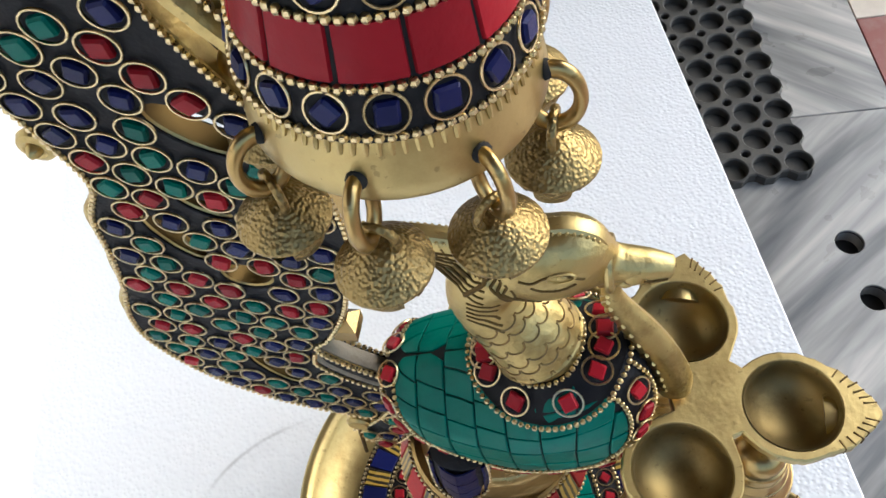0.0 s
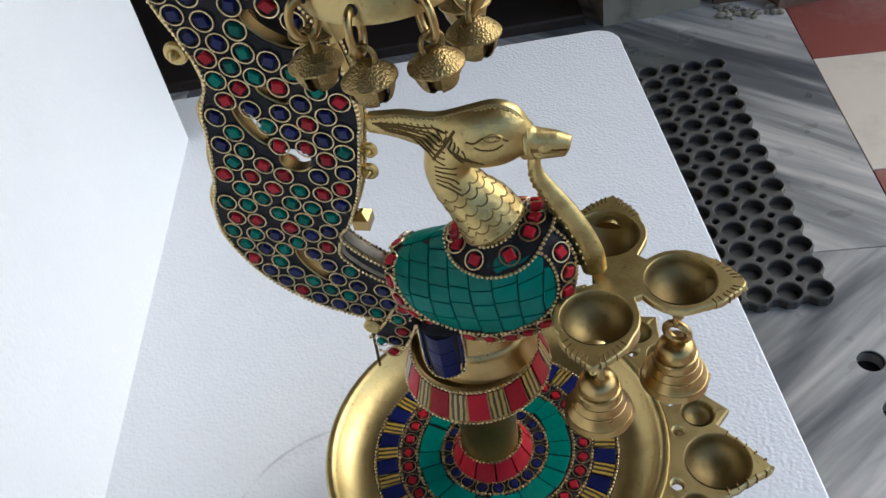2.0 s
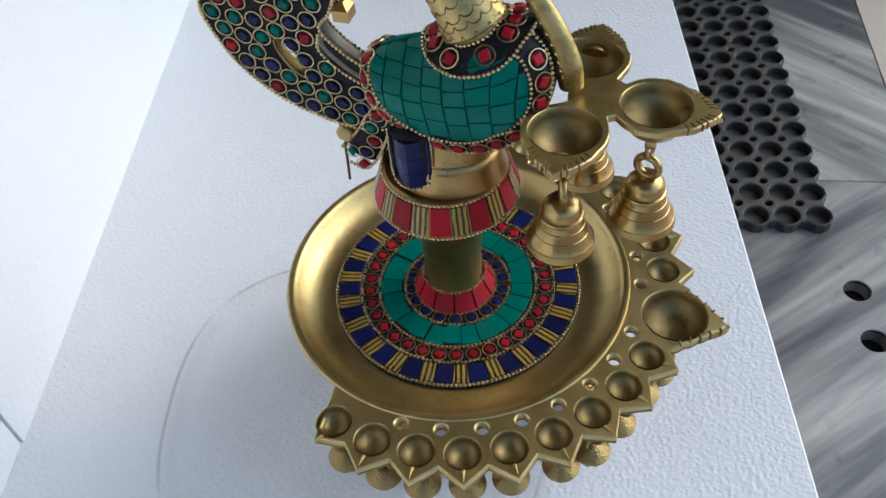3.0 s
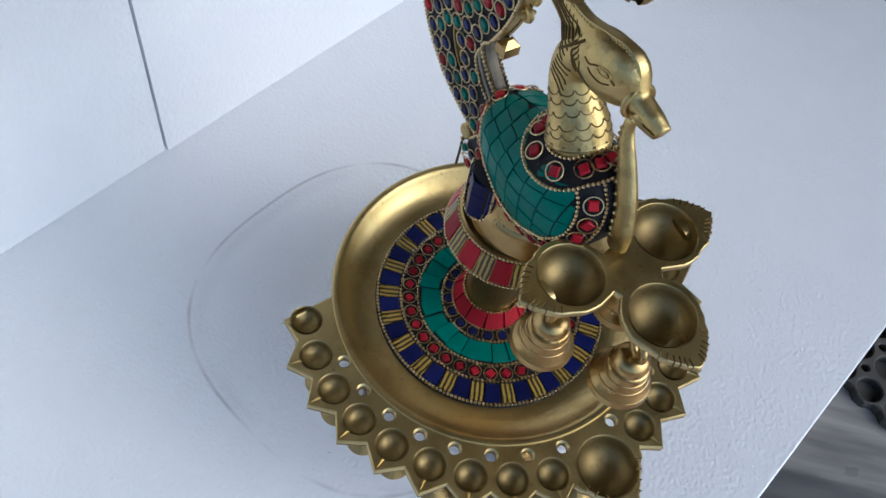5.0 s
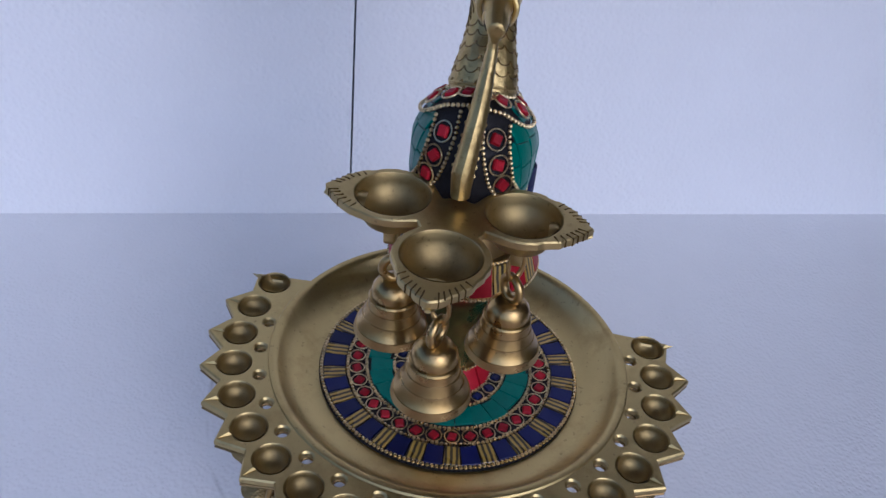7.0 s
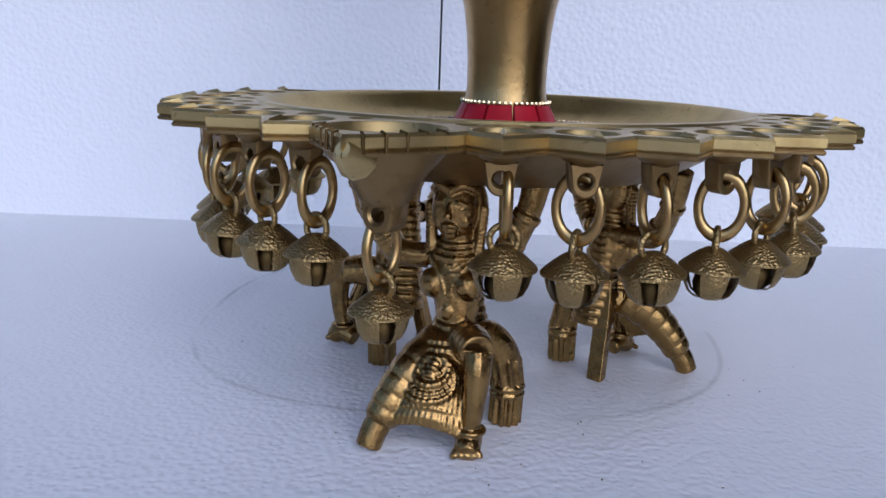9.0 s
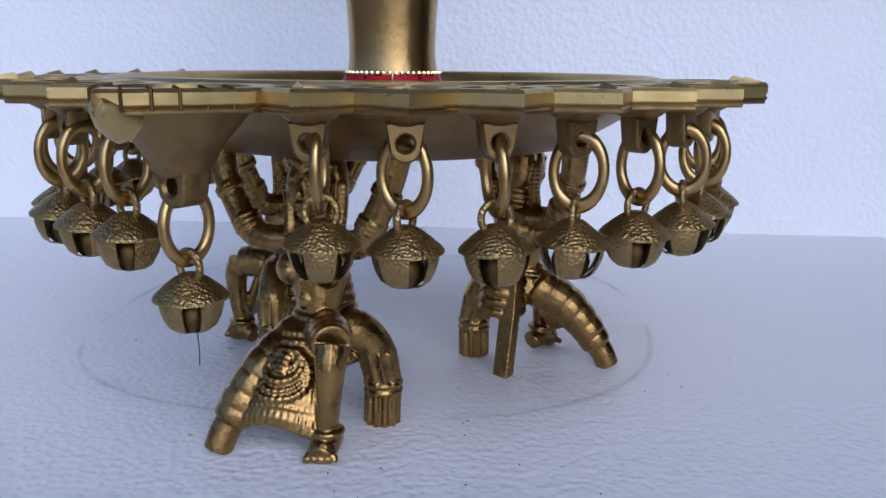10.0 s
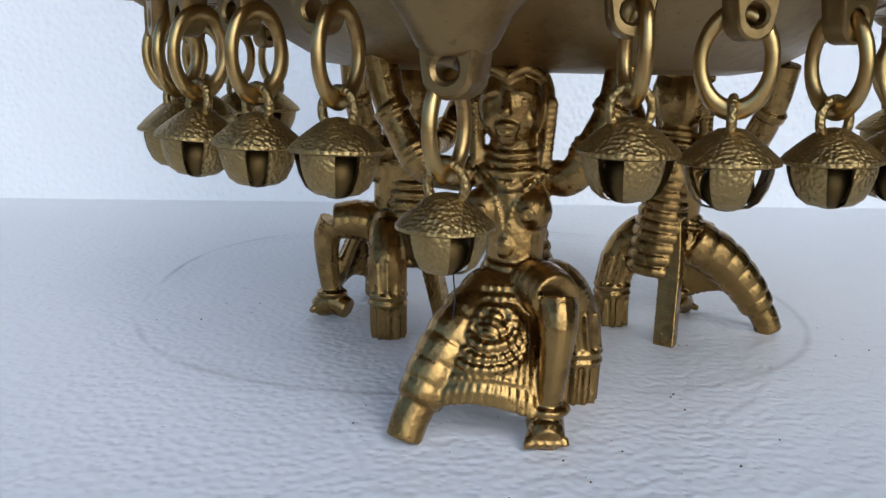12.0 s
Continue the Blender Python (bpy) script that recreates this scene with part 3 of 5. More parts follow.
# small oil cups round the flange, each with a lug below
cup_geo = Geo()
R = 0.0076
prof = [(R, -0.0001), (R - 0.0004, -0.0008)] + [(R * 0.96 * math.cos(a), -0.0008 - 0.0058 * math.sin(a)) for a in (radians(12 * k) for k in range(1, 8))]
prof[-1] = (0.0, prof[-1][1])
under = [(0.0, -0.0085), (0.003, -0.0082), (0.0055, -0.0068), (0.0078, -0.0042)]
cup_geo.lathe(list(reversed(prof)), 28)
cup_base = Geo().lathe(under, 24)
lug = []
for k in range(9):
    a = math.pi * k / 8
    lug.append((0.0036 * math.cos(math.pi + a), -0.0125 + 0.0036 * math.sin(math.pi + a)))
lug = [(-0.0042, -0.0074)] + lug + [(0.0042, -0.0074)]
LUGM = Matrix(((0, 0, 1, 0), (1, 0, 0, 0), (0, 1, 0, 0), (0, 0, 0, 1)))
cup_base.slab(lug, [circle(0, -0.0118, 0.0019, 12)], -0.0026, 0.0026, 0.0005, LUGM)
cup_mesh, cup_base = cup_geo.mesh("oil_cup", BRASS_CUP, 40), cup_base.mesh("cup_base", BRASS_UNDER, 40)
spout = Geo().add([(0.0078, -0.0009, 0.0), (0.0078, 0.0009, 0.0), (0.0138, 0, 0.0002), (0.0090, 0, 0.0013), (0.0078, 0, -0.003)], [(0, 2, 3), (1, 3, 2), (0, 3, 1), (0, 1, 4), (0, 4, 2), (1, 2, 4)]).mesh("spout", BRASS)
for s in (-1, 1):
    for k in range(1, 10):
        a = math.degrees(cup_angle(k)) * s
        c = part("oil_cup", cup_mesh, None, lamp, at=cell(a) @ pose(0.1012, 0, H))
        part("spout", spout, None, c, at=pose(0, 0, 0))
        part("cup_base", cup_base, None, c, "dark brown brass cup base with a pierced lug")
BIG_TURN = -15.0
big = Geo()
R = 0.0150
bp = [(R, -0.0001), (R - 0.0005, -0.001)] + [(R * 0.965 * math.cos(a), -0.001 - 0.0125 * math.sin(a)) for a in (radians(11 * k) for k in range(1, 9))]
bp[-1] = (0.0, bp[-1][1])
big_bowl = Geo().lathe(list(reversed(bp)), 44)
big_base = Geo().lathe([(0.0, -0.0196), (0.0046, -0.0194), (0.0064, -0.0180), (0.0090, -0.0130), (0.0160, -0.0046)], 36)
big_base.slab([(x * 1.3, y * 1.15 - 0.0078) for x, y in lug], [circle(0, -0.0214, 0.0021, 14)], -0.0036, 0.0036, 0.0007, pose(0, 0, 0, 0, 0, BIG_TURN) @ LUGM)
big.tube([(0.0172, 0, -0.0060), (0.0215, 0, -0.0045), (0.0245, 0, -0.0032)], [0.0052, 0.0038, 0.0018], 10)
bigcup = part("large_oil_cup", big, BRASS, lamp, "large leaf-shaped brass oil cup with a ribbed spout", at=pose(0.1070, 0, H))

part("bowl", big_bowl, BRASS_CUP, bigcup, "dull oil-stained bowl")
part("cup_base", big_base, BRASS_UNDER, bigcup, "dark brown brass cup base with a pierced lug")
# dark strips: the darkness of the spout's grooves is put into their colour
for s in (-1, 1):
    for k in range(5):
        t = 0.12 + 0.19 * k
        y1 = s * (0.0182 * (1 - t) ** 0.9 + 0.0010)
        part("rib", Geo().tube([(0.001 + 0.0225 * t, s * (0.0150 * (1 - t) + 0.001), 0.0002), (0.0020 + 0.0225 * t, y1, -0.0002), (0.0020 + 0.0225 * t, y1, -0.0044)], 0.0004, 6), PATINA, bigcup)

# inlaid disc in the tray
Z0 = 0.0889
disc = part("inlay_disc", Geo().lathe([(0.0632, Z0 - 0.001), (0.0632, Z0 + 0.0009), (0.0625, Z0 + 0.0013), (0.0, Z0 + 0.0013)], 96), RESIN, lamp, "black resin disc with rings of inlaid stone", at=pose(-0.0020, 0.0005, 0))
ZT = Z0 + 0.0010


def sector(r0, r1, degrees_wide, z0, z1, n=3, chamfer=0.0003, z_out=None):
    """A tile in a ring, its middle towards +x. z_out: the height at the outer edge where the ring slopes."""
    g, h = Geo(), radians(degrees_wide) / 2
    zo = z1 if z_out is None else z_out
    rows = []
    for r, z, c in ((r0, z0, 0), (r0, z1 - chamfer, 0), (r0 + chamfer, z1, 1), (r1 - chamfer, zo, 1), (r1, zo - chamfer, 0), (r1, z0 if z_out is None else zo - 0.002, 0)):
        hh = h - c * chamfer / max(r, 0.005)
        rows.append([(r * math.cos(-hh + 2 * hh * k / n), r * math.sin(-hh + 2 * hh * k / n), z) for k in range(n + 1)])
    v = [p for row in rows for p in row]
    w = n + 1
    f = [(a * w + k, a * w + k + 1, (a + 1) * w + k + 1, (a + 1) * w + k) for a in range(5) for k in range(n)]
    f = [tuple(reversed(q)) for q in f]
    f += [tuple(a * w for a in range(6)), tuple(a * w + n for a in range(5, -1, -1))]
    return g.add(v, f)


def sit(g, r):
    """Moves a tile's mesh so that its own origin lies on the tile."""
    g.v = [(x - r, y, z) for x, y, z in g.v]
    return g


rng = random.Random(4)
outer_blue = sit(sector(0.0507, 0.0610, 8.4, ZT - 0.001, ZT + 0.0011), 0.0558).mesh("tile", BLUE)
outer_tiger = sit(sector(0.0507, 0.0610, 7.4, ZT - 0.001, ZT + 0.0011), 0.0558).mesh("tile", TIGER)
for k in range(22):
    a = 360 / 22 * k + 2
    part("blue_tile", outer_blue, None, disc, at=cell(a) @ pose(0.0558, 0, 0, 0, 0, rng.uniform(-2, 2)))
    part("banded_tile", outer_tiger, None, disc, at=cell(a + 180 / 22) @ pose(0.0558, 0, 0, 0, 0, rng.uniform(-4, 4)))
turq = sit(sector(0.0282, 0.0388, 360 / 26 - 0.14, ZT - 0.001, ZT + 0.0013, chamfer=0.0002), 0.0335).mesh("tile", TURQUOISE)
for k in range(26):
    part("green_tile", turq, None, disc, at=cell(360 / 26 * k + 5) @ pose(0.0335, 0, 0, rng.uniform(-0.5, 0.5), rng.uniform(-0.5, 0.5), rng.uniform(-0.6, 0.6)))


def gem(r, h):
    """A small cut stone, nearly square, with a bevelled top."""
    v, f = [], []
    for s, z in ((1.0, 0.0), (1.0, h * 0.6), (0.80, h)):
        for k, deg in enumerate((6, 83, 95, 175, 184, 265, 275, 355)):
            q = 1.05 if k in (0, 1, 4, 5) else 0.98
            v.append((r * s * q * math.cos(radians(deg)), r * s * math.sin(radians(deg)), z))
    for l in (0, 8):
        f += [(l + k, l + (k + 1) % 8, l + 8 + (k + 1) % 8, l + 8 + k) for k in range(8)]
    f.append(tuple(range(16, 24)))
    return Geo().add(v, f)


GEM = {m.name: gem(0.69, 0.40).mesh("stone", m, 20) for m in (RED, GREEN, BLUE)}
BEZEL = Geo().ring(0.96, 0.085, 20, 6).mesh("bezel", WIRE, 60)


def stone(parent, mat, at, r):
    """A stone in its own wire ring; at: its seat, z outwards."""
    spin = Matrix.Rotation(rng.uniform(0, 6.28), 4, "Z")
    s = part(mat.name, GEM[mat.name], None, parent)
    s.matrix_local = at @ spin @ Matrix.Diagonal((r * rng.uniform(0.9, 1.08), r * rng.uniform(0.88, 1.05), r, 1))
    b = part("bezel", BEZEL, None, parent)
    b.matrix_local = at @ Matrix.Translation((0, 0, r * 0.18)) @ Matrix.Diagonal((r, r * rng.uniform(0.92, 1.0), r, 1))


for k in range(34):
    stone(disc, RED, cell(360 / 34 * k) @ pose(0.0450, 0, Z0 + 0.0012), 0.0038)
for k in range(18):
    stone(disc, BLUE, cell(20 * k + 4) @ pose(0.0234, 0, Z0 + 0.0012), 0.0034)
for r in (0.0620, 0.0494, 0.0402, 0.0268):
    n = int(2 * math.pi * r / 0.0021)
    part("bead_ring", Geo().beads([(r * math.cos(2 * math.pi * k / n), r * math.sin(2 * math.pi * k / n), ZT + 0.0005) for k in range(n)], 0.0010), WIRE, disc, kind="stuff")

# column
column = part("column", Geo().lathe([(0.0, Z0), (0.0155, Z0), (0.0152, 0.0985), (0.0147, 0.1000), (0.0140, 0.107), (0.0142, 0.116), (0.0149, 0.125), (0.0160, 0.133), (0.0188, 0.144), (0.0230, 0.1525), (0.0288, 0.1580),
                                     (0.0328, 0.1596), (0.0326, 0.1612), (0.0282, 0.1743), (0.0280, 0.1759), (0.0268, 0.1765), (0.0240, 0.1759), (0.0200, 0.1765), (0.0150, 0.1780), (0.0, 0.1795)], 64), BRASS_COLUMN, lamp, "turned brass column with inlaid collars", at=pose(-0.0030, 0.0003, 0))
red_base = sector(0.0150, 0.0206, 360 / 11 - 1.0, Z0, 0.1008, 4, 0.0004, z_out=Z0 + 0.0022).mesh("tile", RED)
for k in range(11):
    part("red_tile", red_base, None, column, at=cell(360 / 11 * k + 8))
for r, z in ((0.0156, 0.1013), (0.0207, Z0 + 0.0019), (0.0331, 0.1602), (0.0283, 0.1752)):
    n = int(2 * math.pi * r / 0.0019)
    part("bead_ring", Geo().beads([(r * math.cos(2 * math.pi * k / n), r * math.sin(2 * math.pi * k / n), z) for k in range(n)], 0.0008), WIRE, column, kind="stuff")


def cone_tile(r0, z0, r1, z1, wide, lift=0.0009, n=3):
    """A tile on a cone that widens from (r0, z0) to (r1, z1)."""
    h = radians(wide) / 2
    nz, nr = (r0 - r1), (z1 - z0)
    l = math.hypot(nz, nr)
    nr, nz = nr / l * lift, nz / l * lift
    v = []
    for rr, zz, c in ((r0, z0, 0), (r0 + nr, z0 + nz, 0.08), (r1 + nr, z1 + nz, 0.08), (r1, z1, 0)):
        hh = h * (1 - c)
        v += [(rr * math.cos(-hh + 2 * hh * k / n), rr * math.sin(-hh + 2 * hh * k / n), zz) for k in range(n + 1)]
    w = n + 1
    f = [(a * w + k, a * w + k + 1, (a + 1) * w + k + 1, (a + 1) * w + k) for a in range(3) for k in range(n)]
    f += [(0, w, 2 * w, 3 * w), (3 * w + n, 2 * w + n, w + n, n)]
    return Geo().add(v, f)


ring_red = sit(cone_tile(0.0324, 0.1614, 0.0283, 0.1741, 17), 0.029)
ring_tiger = sit(cone_tile(0.0324, 0.1614, 0.0283, 0.1741, 14.5), 0.029)
for g in (ring_red, ring_tiger):
    g.v = [(x, y, z - 0.168) for x, y, z in g.v]
ring_red, ring_tiger = ring_red.mesh("tile", RED), ring_tiger.mesh("tile", TIGER)
for k in range(11):
    a = 360 / 11 * k - 12
    part("red_tile", ring_red, None, column, at=cell(a) @ pose(0.029, 0, 0.168))
    part("banded_tile", ring_tiger, None, column, at=cell(a + 180 / 11) @ pose(0.029, 0, 0.168))

# peacock's body: a tilted egg
BC, BT = Vector((0.0072, 0, 0.2268)), Matrix.Rotation(radians(0), 3, "Y")
BA = (0.0380, 0.0236, 0.0312)


def length(x):
    """Half the body's length towards the breast or towards the tail."""
    return BA[0] if x > 0 else 0.0395


def body_at(u):
    """A point of the body: full and broad below, drawn in to a ridge above and towards the tail."""
    u = u.normalized()
    c = BA[2] if u.z < 0 else float(np.interp(u.x, (-0.9, -0.55, -0.25, 0.08, 0.36, 0.65), (0.0100, 0.0122, 0.0152, 0.0196, 0.0254, 0.0330)))
    full = float(np.interp(u.z, (-0.3, 0.5), (0.42, 1.0)))
    taper = 1 - 0.6 * max(u.z, 0) * float(np.interp(u.x, (-0.4, 0.25), (1, 0)))
    return BC + BT @ Vector((u.x * length(u.x) * (1 + (0.16 if u.x > 0 else 0.0) * max(u.z, 0)), math.copysign(abs(u.y) ** full, u.y) * BA[1] * taper * (1 - 0.16 * max(-u.x, 0.0)), u.z * c))


def egg(u, lift=0.0):
    """A point of the body, fuller towards the back and the collar."""
    u = Vector(u).normalized()
    t1 = u.orthogonal().normalized()
    t2 = u.cross(t1)
    n = (body_at(u + t1 * 0.02) - body_at(u - t1 * 0.02)).cross(body_at(u + t2 * 0.02) - body_at(u - t2 * 0.02)).normalized()
    return body_at(u) + n * lift, n


def flank(a):
    """How far the green panel reaches from the side, at the angle a from the front over the top."""
    d = (math.degrees(a) + 360) % 360
    return radians(float(np.interp(d, (0, 60, 95, 146, 162, 185, 230, 270, 320, 360), (54, 58, 90, 88, 66, 52, 40, 35, 38, 54))))


def seat(u, lift=0.0, twist=0.0):
    p, n = egg(u, lift)
    return Matrix.Translation(p) @ n.to_track_quat("Z", "Y").to_matrix().to_4x4() @ Matrix.Rotation(twist, 4, "Z")


body_geo = Geo()
nu, nv = 48, 28
vv = [tuple(egg((math.cos(b) * math.cos(a), math.cos(b) * math.sin(a), math.sin(b)))[0]) for b in (-math.pi / 2 + math.pi * j / nv for j in range(nv + 1)) for a in (2 * math.pi * k / nu for k in range(nu))]
body_geo.add(vv, [(j * nu + k, j * nu + (k + 1) % nu, (j + 1) * nu + (k + 1) % nu, (j + 1) * nu + k) for j in range(nv) for k in range(nu)])
body = part("body", body_geo, RESIN, lamp, "peacock body covered in green tiles and red stones", sharp=80)
NECK = Vector((0.0133, 0, 0.2562))
q = BT.transposed() @ (NECK - BC)
NU = Vector((q.x / BA[0], 0, q.z / BA[2])).normalized()


def from_neck(dist, a):
    """The point of the egg at that distance from the neck's root, towards the angle a."""
    e1 = Vector((NU.z, 0, -NU.x))
    e2 = Vector((0, 1, 0))
    d = e1 * math.cos(a) + e2 * math.sin(a)
    lo, hi = 0.0, 1.9
    for _ in range(24):
        m = (lo + hi) / 2
        u = NU * math.cos(m) + d * math.sin(m)
        if (egg(u)[0] - egg(NU)[0]).length < dist:
            lo = m
        else:
            hi = m
    return NU * math.cos(lo) + d * math.sin(lo)


collar = Geo()
nseg = 48
cv = []
for dist, lift in ((0.0105, 0.0004), (0.0110, 0.0020), (0.0212, 0.0013), (0.0217, 0.0)):
    cv += [tuple(egg(from_neck(dist, 2 * math.pi * k / nseg), lift)[0]) for k in range(nseg)]
collar.add(cv, [(j * nseg + k, j * nseg + (k + 1) % nseg, (j + 1) * nseg + (k + 1) % nseg, (j + 1) * nseg + k) for j in range(3) for k in range(nseg)])
collar_ob = part("collar", collar, RESIN, lamp, "black collar set with red stones")
for k in range(13):
    stone(collar_ob, RED, seat(from_neck(0.0165, 2 * math.pi * (k + 0.5) / 13), 0.0021), 0.0041)
for dist in (0.0116, 0.0215):
    loop = spaced([tuple(egg(from_neck(dist, 2 * math.pi * k / 60), 0.0026)[0]) for k in range(60)], 0.0019, True)
    part("bead_ring", Geo().beads(loop, 0.00085), WIRE, collar_ob, kind="stuff")


def border(a, s, more):
    """The direction just past the edge of the green panel, at the angle a round the flank."""
    f = flank(a) + radians(more)
    return (math.sin(f) * math.cos(a), s * math.cos(f), math.sin(f) * math.sin(a))


def spread(pts, step):
    """Which of the points on a closed loop lie at even steps."""
    d = np.concatenate([[0], np.cumsum([(pts[(i + 1) % len(pts)] - pts[i]).length for i in range(len(pts))])])
    n = int(round(d[-1] / step))
    return [int(np.argmin(np.abs(d[:-1] - d[-1] * k / n))) for k in range(n)]


for s in (-1, 1):
    # border stones between two bead lines
    for more, lift in ((1, 0.0009), (23, 0.0008)):
        loop = [egg((math.sin(flank(a) + radians(more)) * math.cos(a), s * math.cos(flank(a) + radians(more)), math.sin(flank(a) + radians(more)) * math.sin(a)), lift)[0] for a in (2 * math.pi * k / 90 for k in range(90)) if flank(a) < radians(72)]
        loop = [tuple(p) for p in spaced(loop, 0.0019, True) if (Vector(p) - egg(NU)[0]).length > 0.0225 and s * p[1] > 0.001 and not (p[0] < 0.002 and p[2] > 0.2315)]
        part("bead_row", Geo().beads(loop, 0.00082), WIRE, body, kind="stuff")
    mid = [egg(dot, 0.0002)[0] for dot in (border(2 * math.pi * k / 240, s, 12) for k in range(240))]
    for i in spread(mid, 0.0085):
        u = border(2 * math.pi * i / 240, s, 12)
        if (egg(u)[0] - egg(NU)[0]).length > 0.0250 and flank(2 * math.pi * i / 240) < radians(70):
            stone(body, RED, seat(u, 0.0002), 0.0040)
    # green tiles on the flank
    size, tilt = 0.0088, radians(6)
    for i in range(-6, 6):
        for j in range(-5, 5):
            off = 0.5 * (i % 2) * 0.3
            cx, cz = (i + 0.5) * size, (j + 0.5 + off) * size
            ux, uz = cx * math.cos(tilt) - cz * math.sin(tilt), cx * math.sin(tilt) + cz * math.cos(tilt)
            lim = math.sin(flank(math.atan2(uz, ux)) - radians(1))
            if math.hypot(ux / length(ux), uz / BA[2]) > lim + 0.07:
                continue
            g, m = Geo(), 4
            gap = 0.00022
            h0, pts = rng.uniform(0.0007, 0.0010), []
            for lift, shrink in ((0.0, 0.0), (h0 - 0.0002, 0.0), (h0, 0.0003)):
                for a in range(m + 1):
                    for b in range(m + 1):
                        px = (i * size + gap + shrink) + (size - 2 * gap - 2 * shrink) * a / m
                        pz = ((j + off) * size + gap + shrink) + (size - 2 * gap - 2 * shrink) * b / m
                        x, z = px * math.cos(tilt) - pz * math.sin(tilt), px * math.sin(tilt) + pz * math.cos(tilt)
                        x, z = x / length(x), z / BA[2]
                        rr = math.hypot(x, z)
                        lim = math.sin(flank(math.atan2(z, x)) - radians(1))
                        if rr > lim:
                            x, z = x / rr * lim, z / rr * lim
                        pts.append(tuple(egg((x, s * math.sqrt(max(0, 1 - x * x - z * z)), z), lift)[0]))
            w, sz = m + 1, (m + 1) ** 2
            fs = [(2 * sz + a * w + b, 2 * sz + (a + 1) * w + b, 2 * sz + (a + 1) * w + b + 1, 2 * sz + a * w + b + 1) for a in range(m) for b in range(m)]
            rim = [a * w for a in range(m)] + [m * w + b for b in range(m)] + [a * w + m for a in range(m, 0, -1)] + [b for b in range(m, 0, -1)]
            for l in (0, sz):
                fs += [(l + p, l + q2, l + sz + q2, l + sz + p) for p, q2 in zip(rim, rim[1:] + rim[:1])]
            if s > 0:
                fs = [tuple(reversed(q3)) for q3 in fs]
            if Vector(pts[2 * sz]) == Vector(pts[2 * sz + 1]):
                continue
            part("green_tile", g.add(pts, fs), TURQUOISE, body, sharp=30)

# legs and pedestal under the body
legs = Geo()
legs.lathe([(0.0266, 0.1755), (0.0258, 0.1780), (0.0247, 0.182), (0.0243, 0.1865), (0.0234, 0.1892), (0.0222, 0.1902), (0.0212, 0.1950), (0.0205, 0.2060)], 48, pose(-0.001, 0, 0) @ Matrix.Diagonal((1.0, 0.90, 1, 1)))
part("pedestal", legs, BRASS_COLUMN, lamp, "rough cast brass pedestal under the peacock")
for s in (-1, 1):
    lm = pose(-0.0098, s * 0.0186, 0.0100) @ Matrix.Diagonal((1, 0.62, 1, 1))
    leg_ob = part("leg", Geo().lathe([(0.0050, 0.1690), (0.0080, 0.1712), (0.0088, 0.181), (0.0090, 0.192), (0.0086, 0.197), (0.0, 0.201)], 24, lm), RESIN, lamp, "peacock leg faced with blue tiles")
    for k in (-1.5, -0.5, 0.5, 1.5):
        for z0, z1, r0, r1 in ((0.1708, 0.1788, 0.0085, 0.0088), (0.1791, 0.1871, 0.0088, 0.0090), (0.1874, 0.1960, 0.0090, 0.0088)):
            ob = part("blue_tile", cone_tile(r0, z0, r1, z1, 53, 0.0007), BLUE, leg_ob)
            ob.matrix_local = lm @ cell(s * 90 + 55 * k)
    shield = spline([(-0.0089, 0.2000), (-0.0090, 0.1880), (-0.0086, 0.1775), (-0.0050, 0.1735), (0.0, 0.1726), (0.0050, 0.1735), (0.0086, 0.1775), (0.0090, 0.1880), (0.0089, 0.2000)], 6)
    edge_pts = [(-0.0098 + x, s * (0.0192 + 0.0056 * math.sqrt(max(0.0, 1 - (x / 0.0093) ** 2))), z + 0.0081) for x, z in spaced(shield, 0.0017)]
    part("bead_ring", Geo().beads(edge_pts, 0.0008), WIRE, leg_ob, kind="stuff")

# neck, head, crest and beak
bird = Geo()
neck = spline([(0.0135, 0, 0.2481), (0.0098, 0, 0.2556), (0.0040, 0, 0.2636), (-0.0008, 0, 0.2731), (0.0005, 0, 0.2821), (0.0055, 0, 0.2876)], 6)
bird.tube(neck, [float(np.interp(k, (0, 6, 12, 18, 24, 30), (0.0132, 0.0118, 0.0097, 0.0086, 0.0088, 0.0095))) for k in range(len(neck))], 20)
bird.ball((0.0135, 0, 0.2887), (0.0180, 0.0092, 0.0128), 24, 16)
bird.ball((0.0185, 0, 0.2907), (0.0118, 0.0086, 0.0112), 20, 14)
bird.tube(spline([(0.012, 0, 0.2907), (-0.004, 0, 0.2917), (-0.016, 0, 0.2942), (-0.0285, 0, 0.2947)], 5), [0.0088, 0.0088, 0.0086, 0.0084, 0.0081, 0.0077, 0.0074, 0.0071, 0.0067, 0.0063, 0.0059, 0.0055, 0.0050, 0.0046, 0.0042, 0.0038], 14, flat=((0, 1, 0), 0.55))
bird.tube([(0.0245, 0, 0.2867), (0.0315, 0, 0.2860), (0.0385, 0, 0.2848), (0.0440, 0, 0.2834)], [0.0066, 0.0046, 0.0041, 0.0030], 14)
bird.tube([(0.0275, 0, 0.2817), (0.0345, 0, 0.2805), (0.0425, 0, 0.2802)], [0.0040, 0.0029, 0.0020], 12)
head_mesh = fuse(bird, "neck_and_head", BRASS_CAST, 0.0007, 5)
head = part("neck_and_head", head_mesh, None, lamp, "cast brass peacock neck and head with engraved feathers")
ridge = spline([(0.0293, 0, 0.2925), (0.0255, 0, 0.2992), (0.0185, 0, 0.3020), (0.0090, 0, 0.3002), (-0.0030, 0, 0.2980), (-0.0150, 0, 0.2990), (-0.0270, 0, 0.2980)], 7)
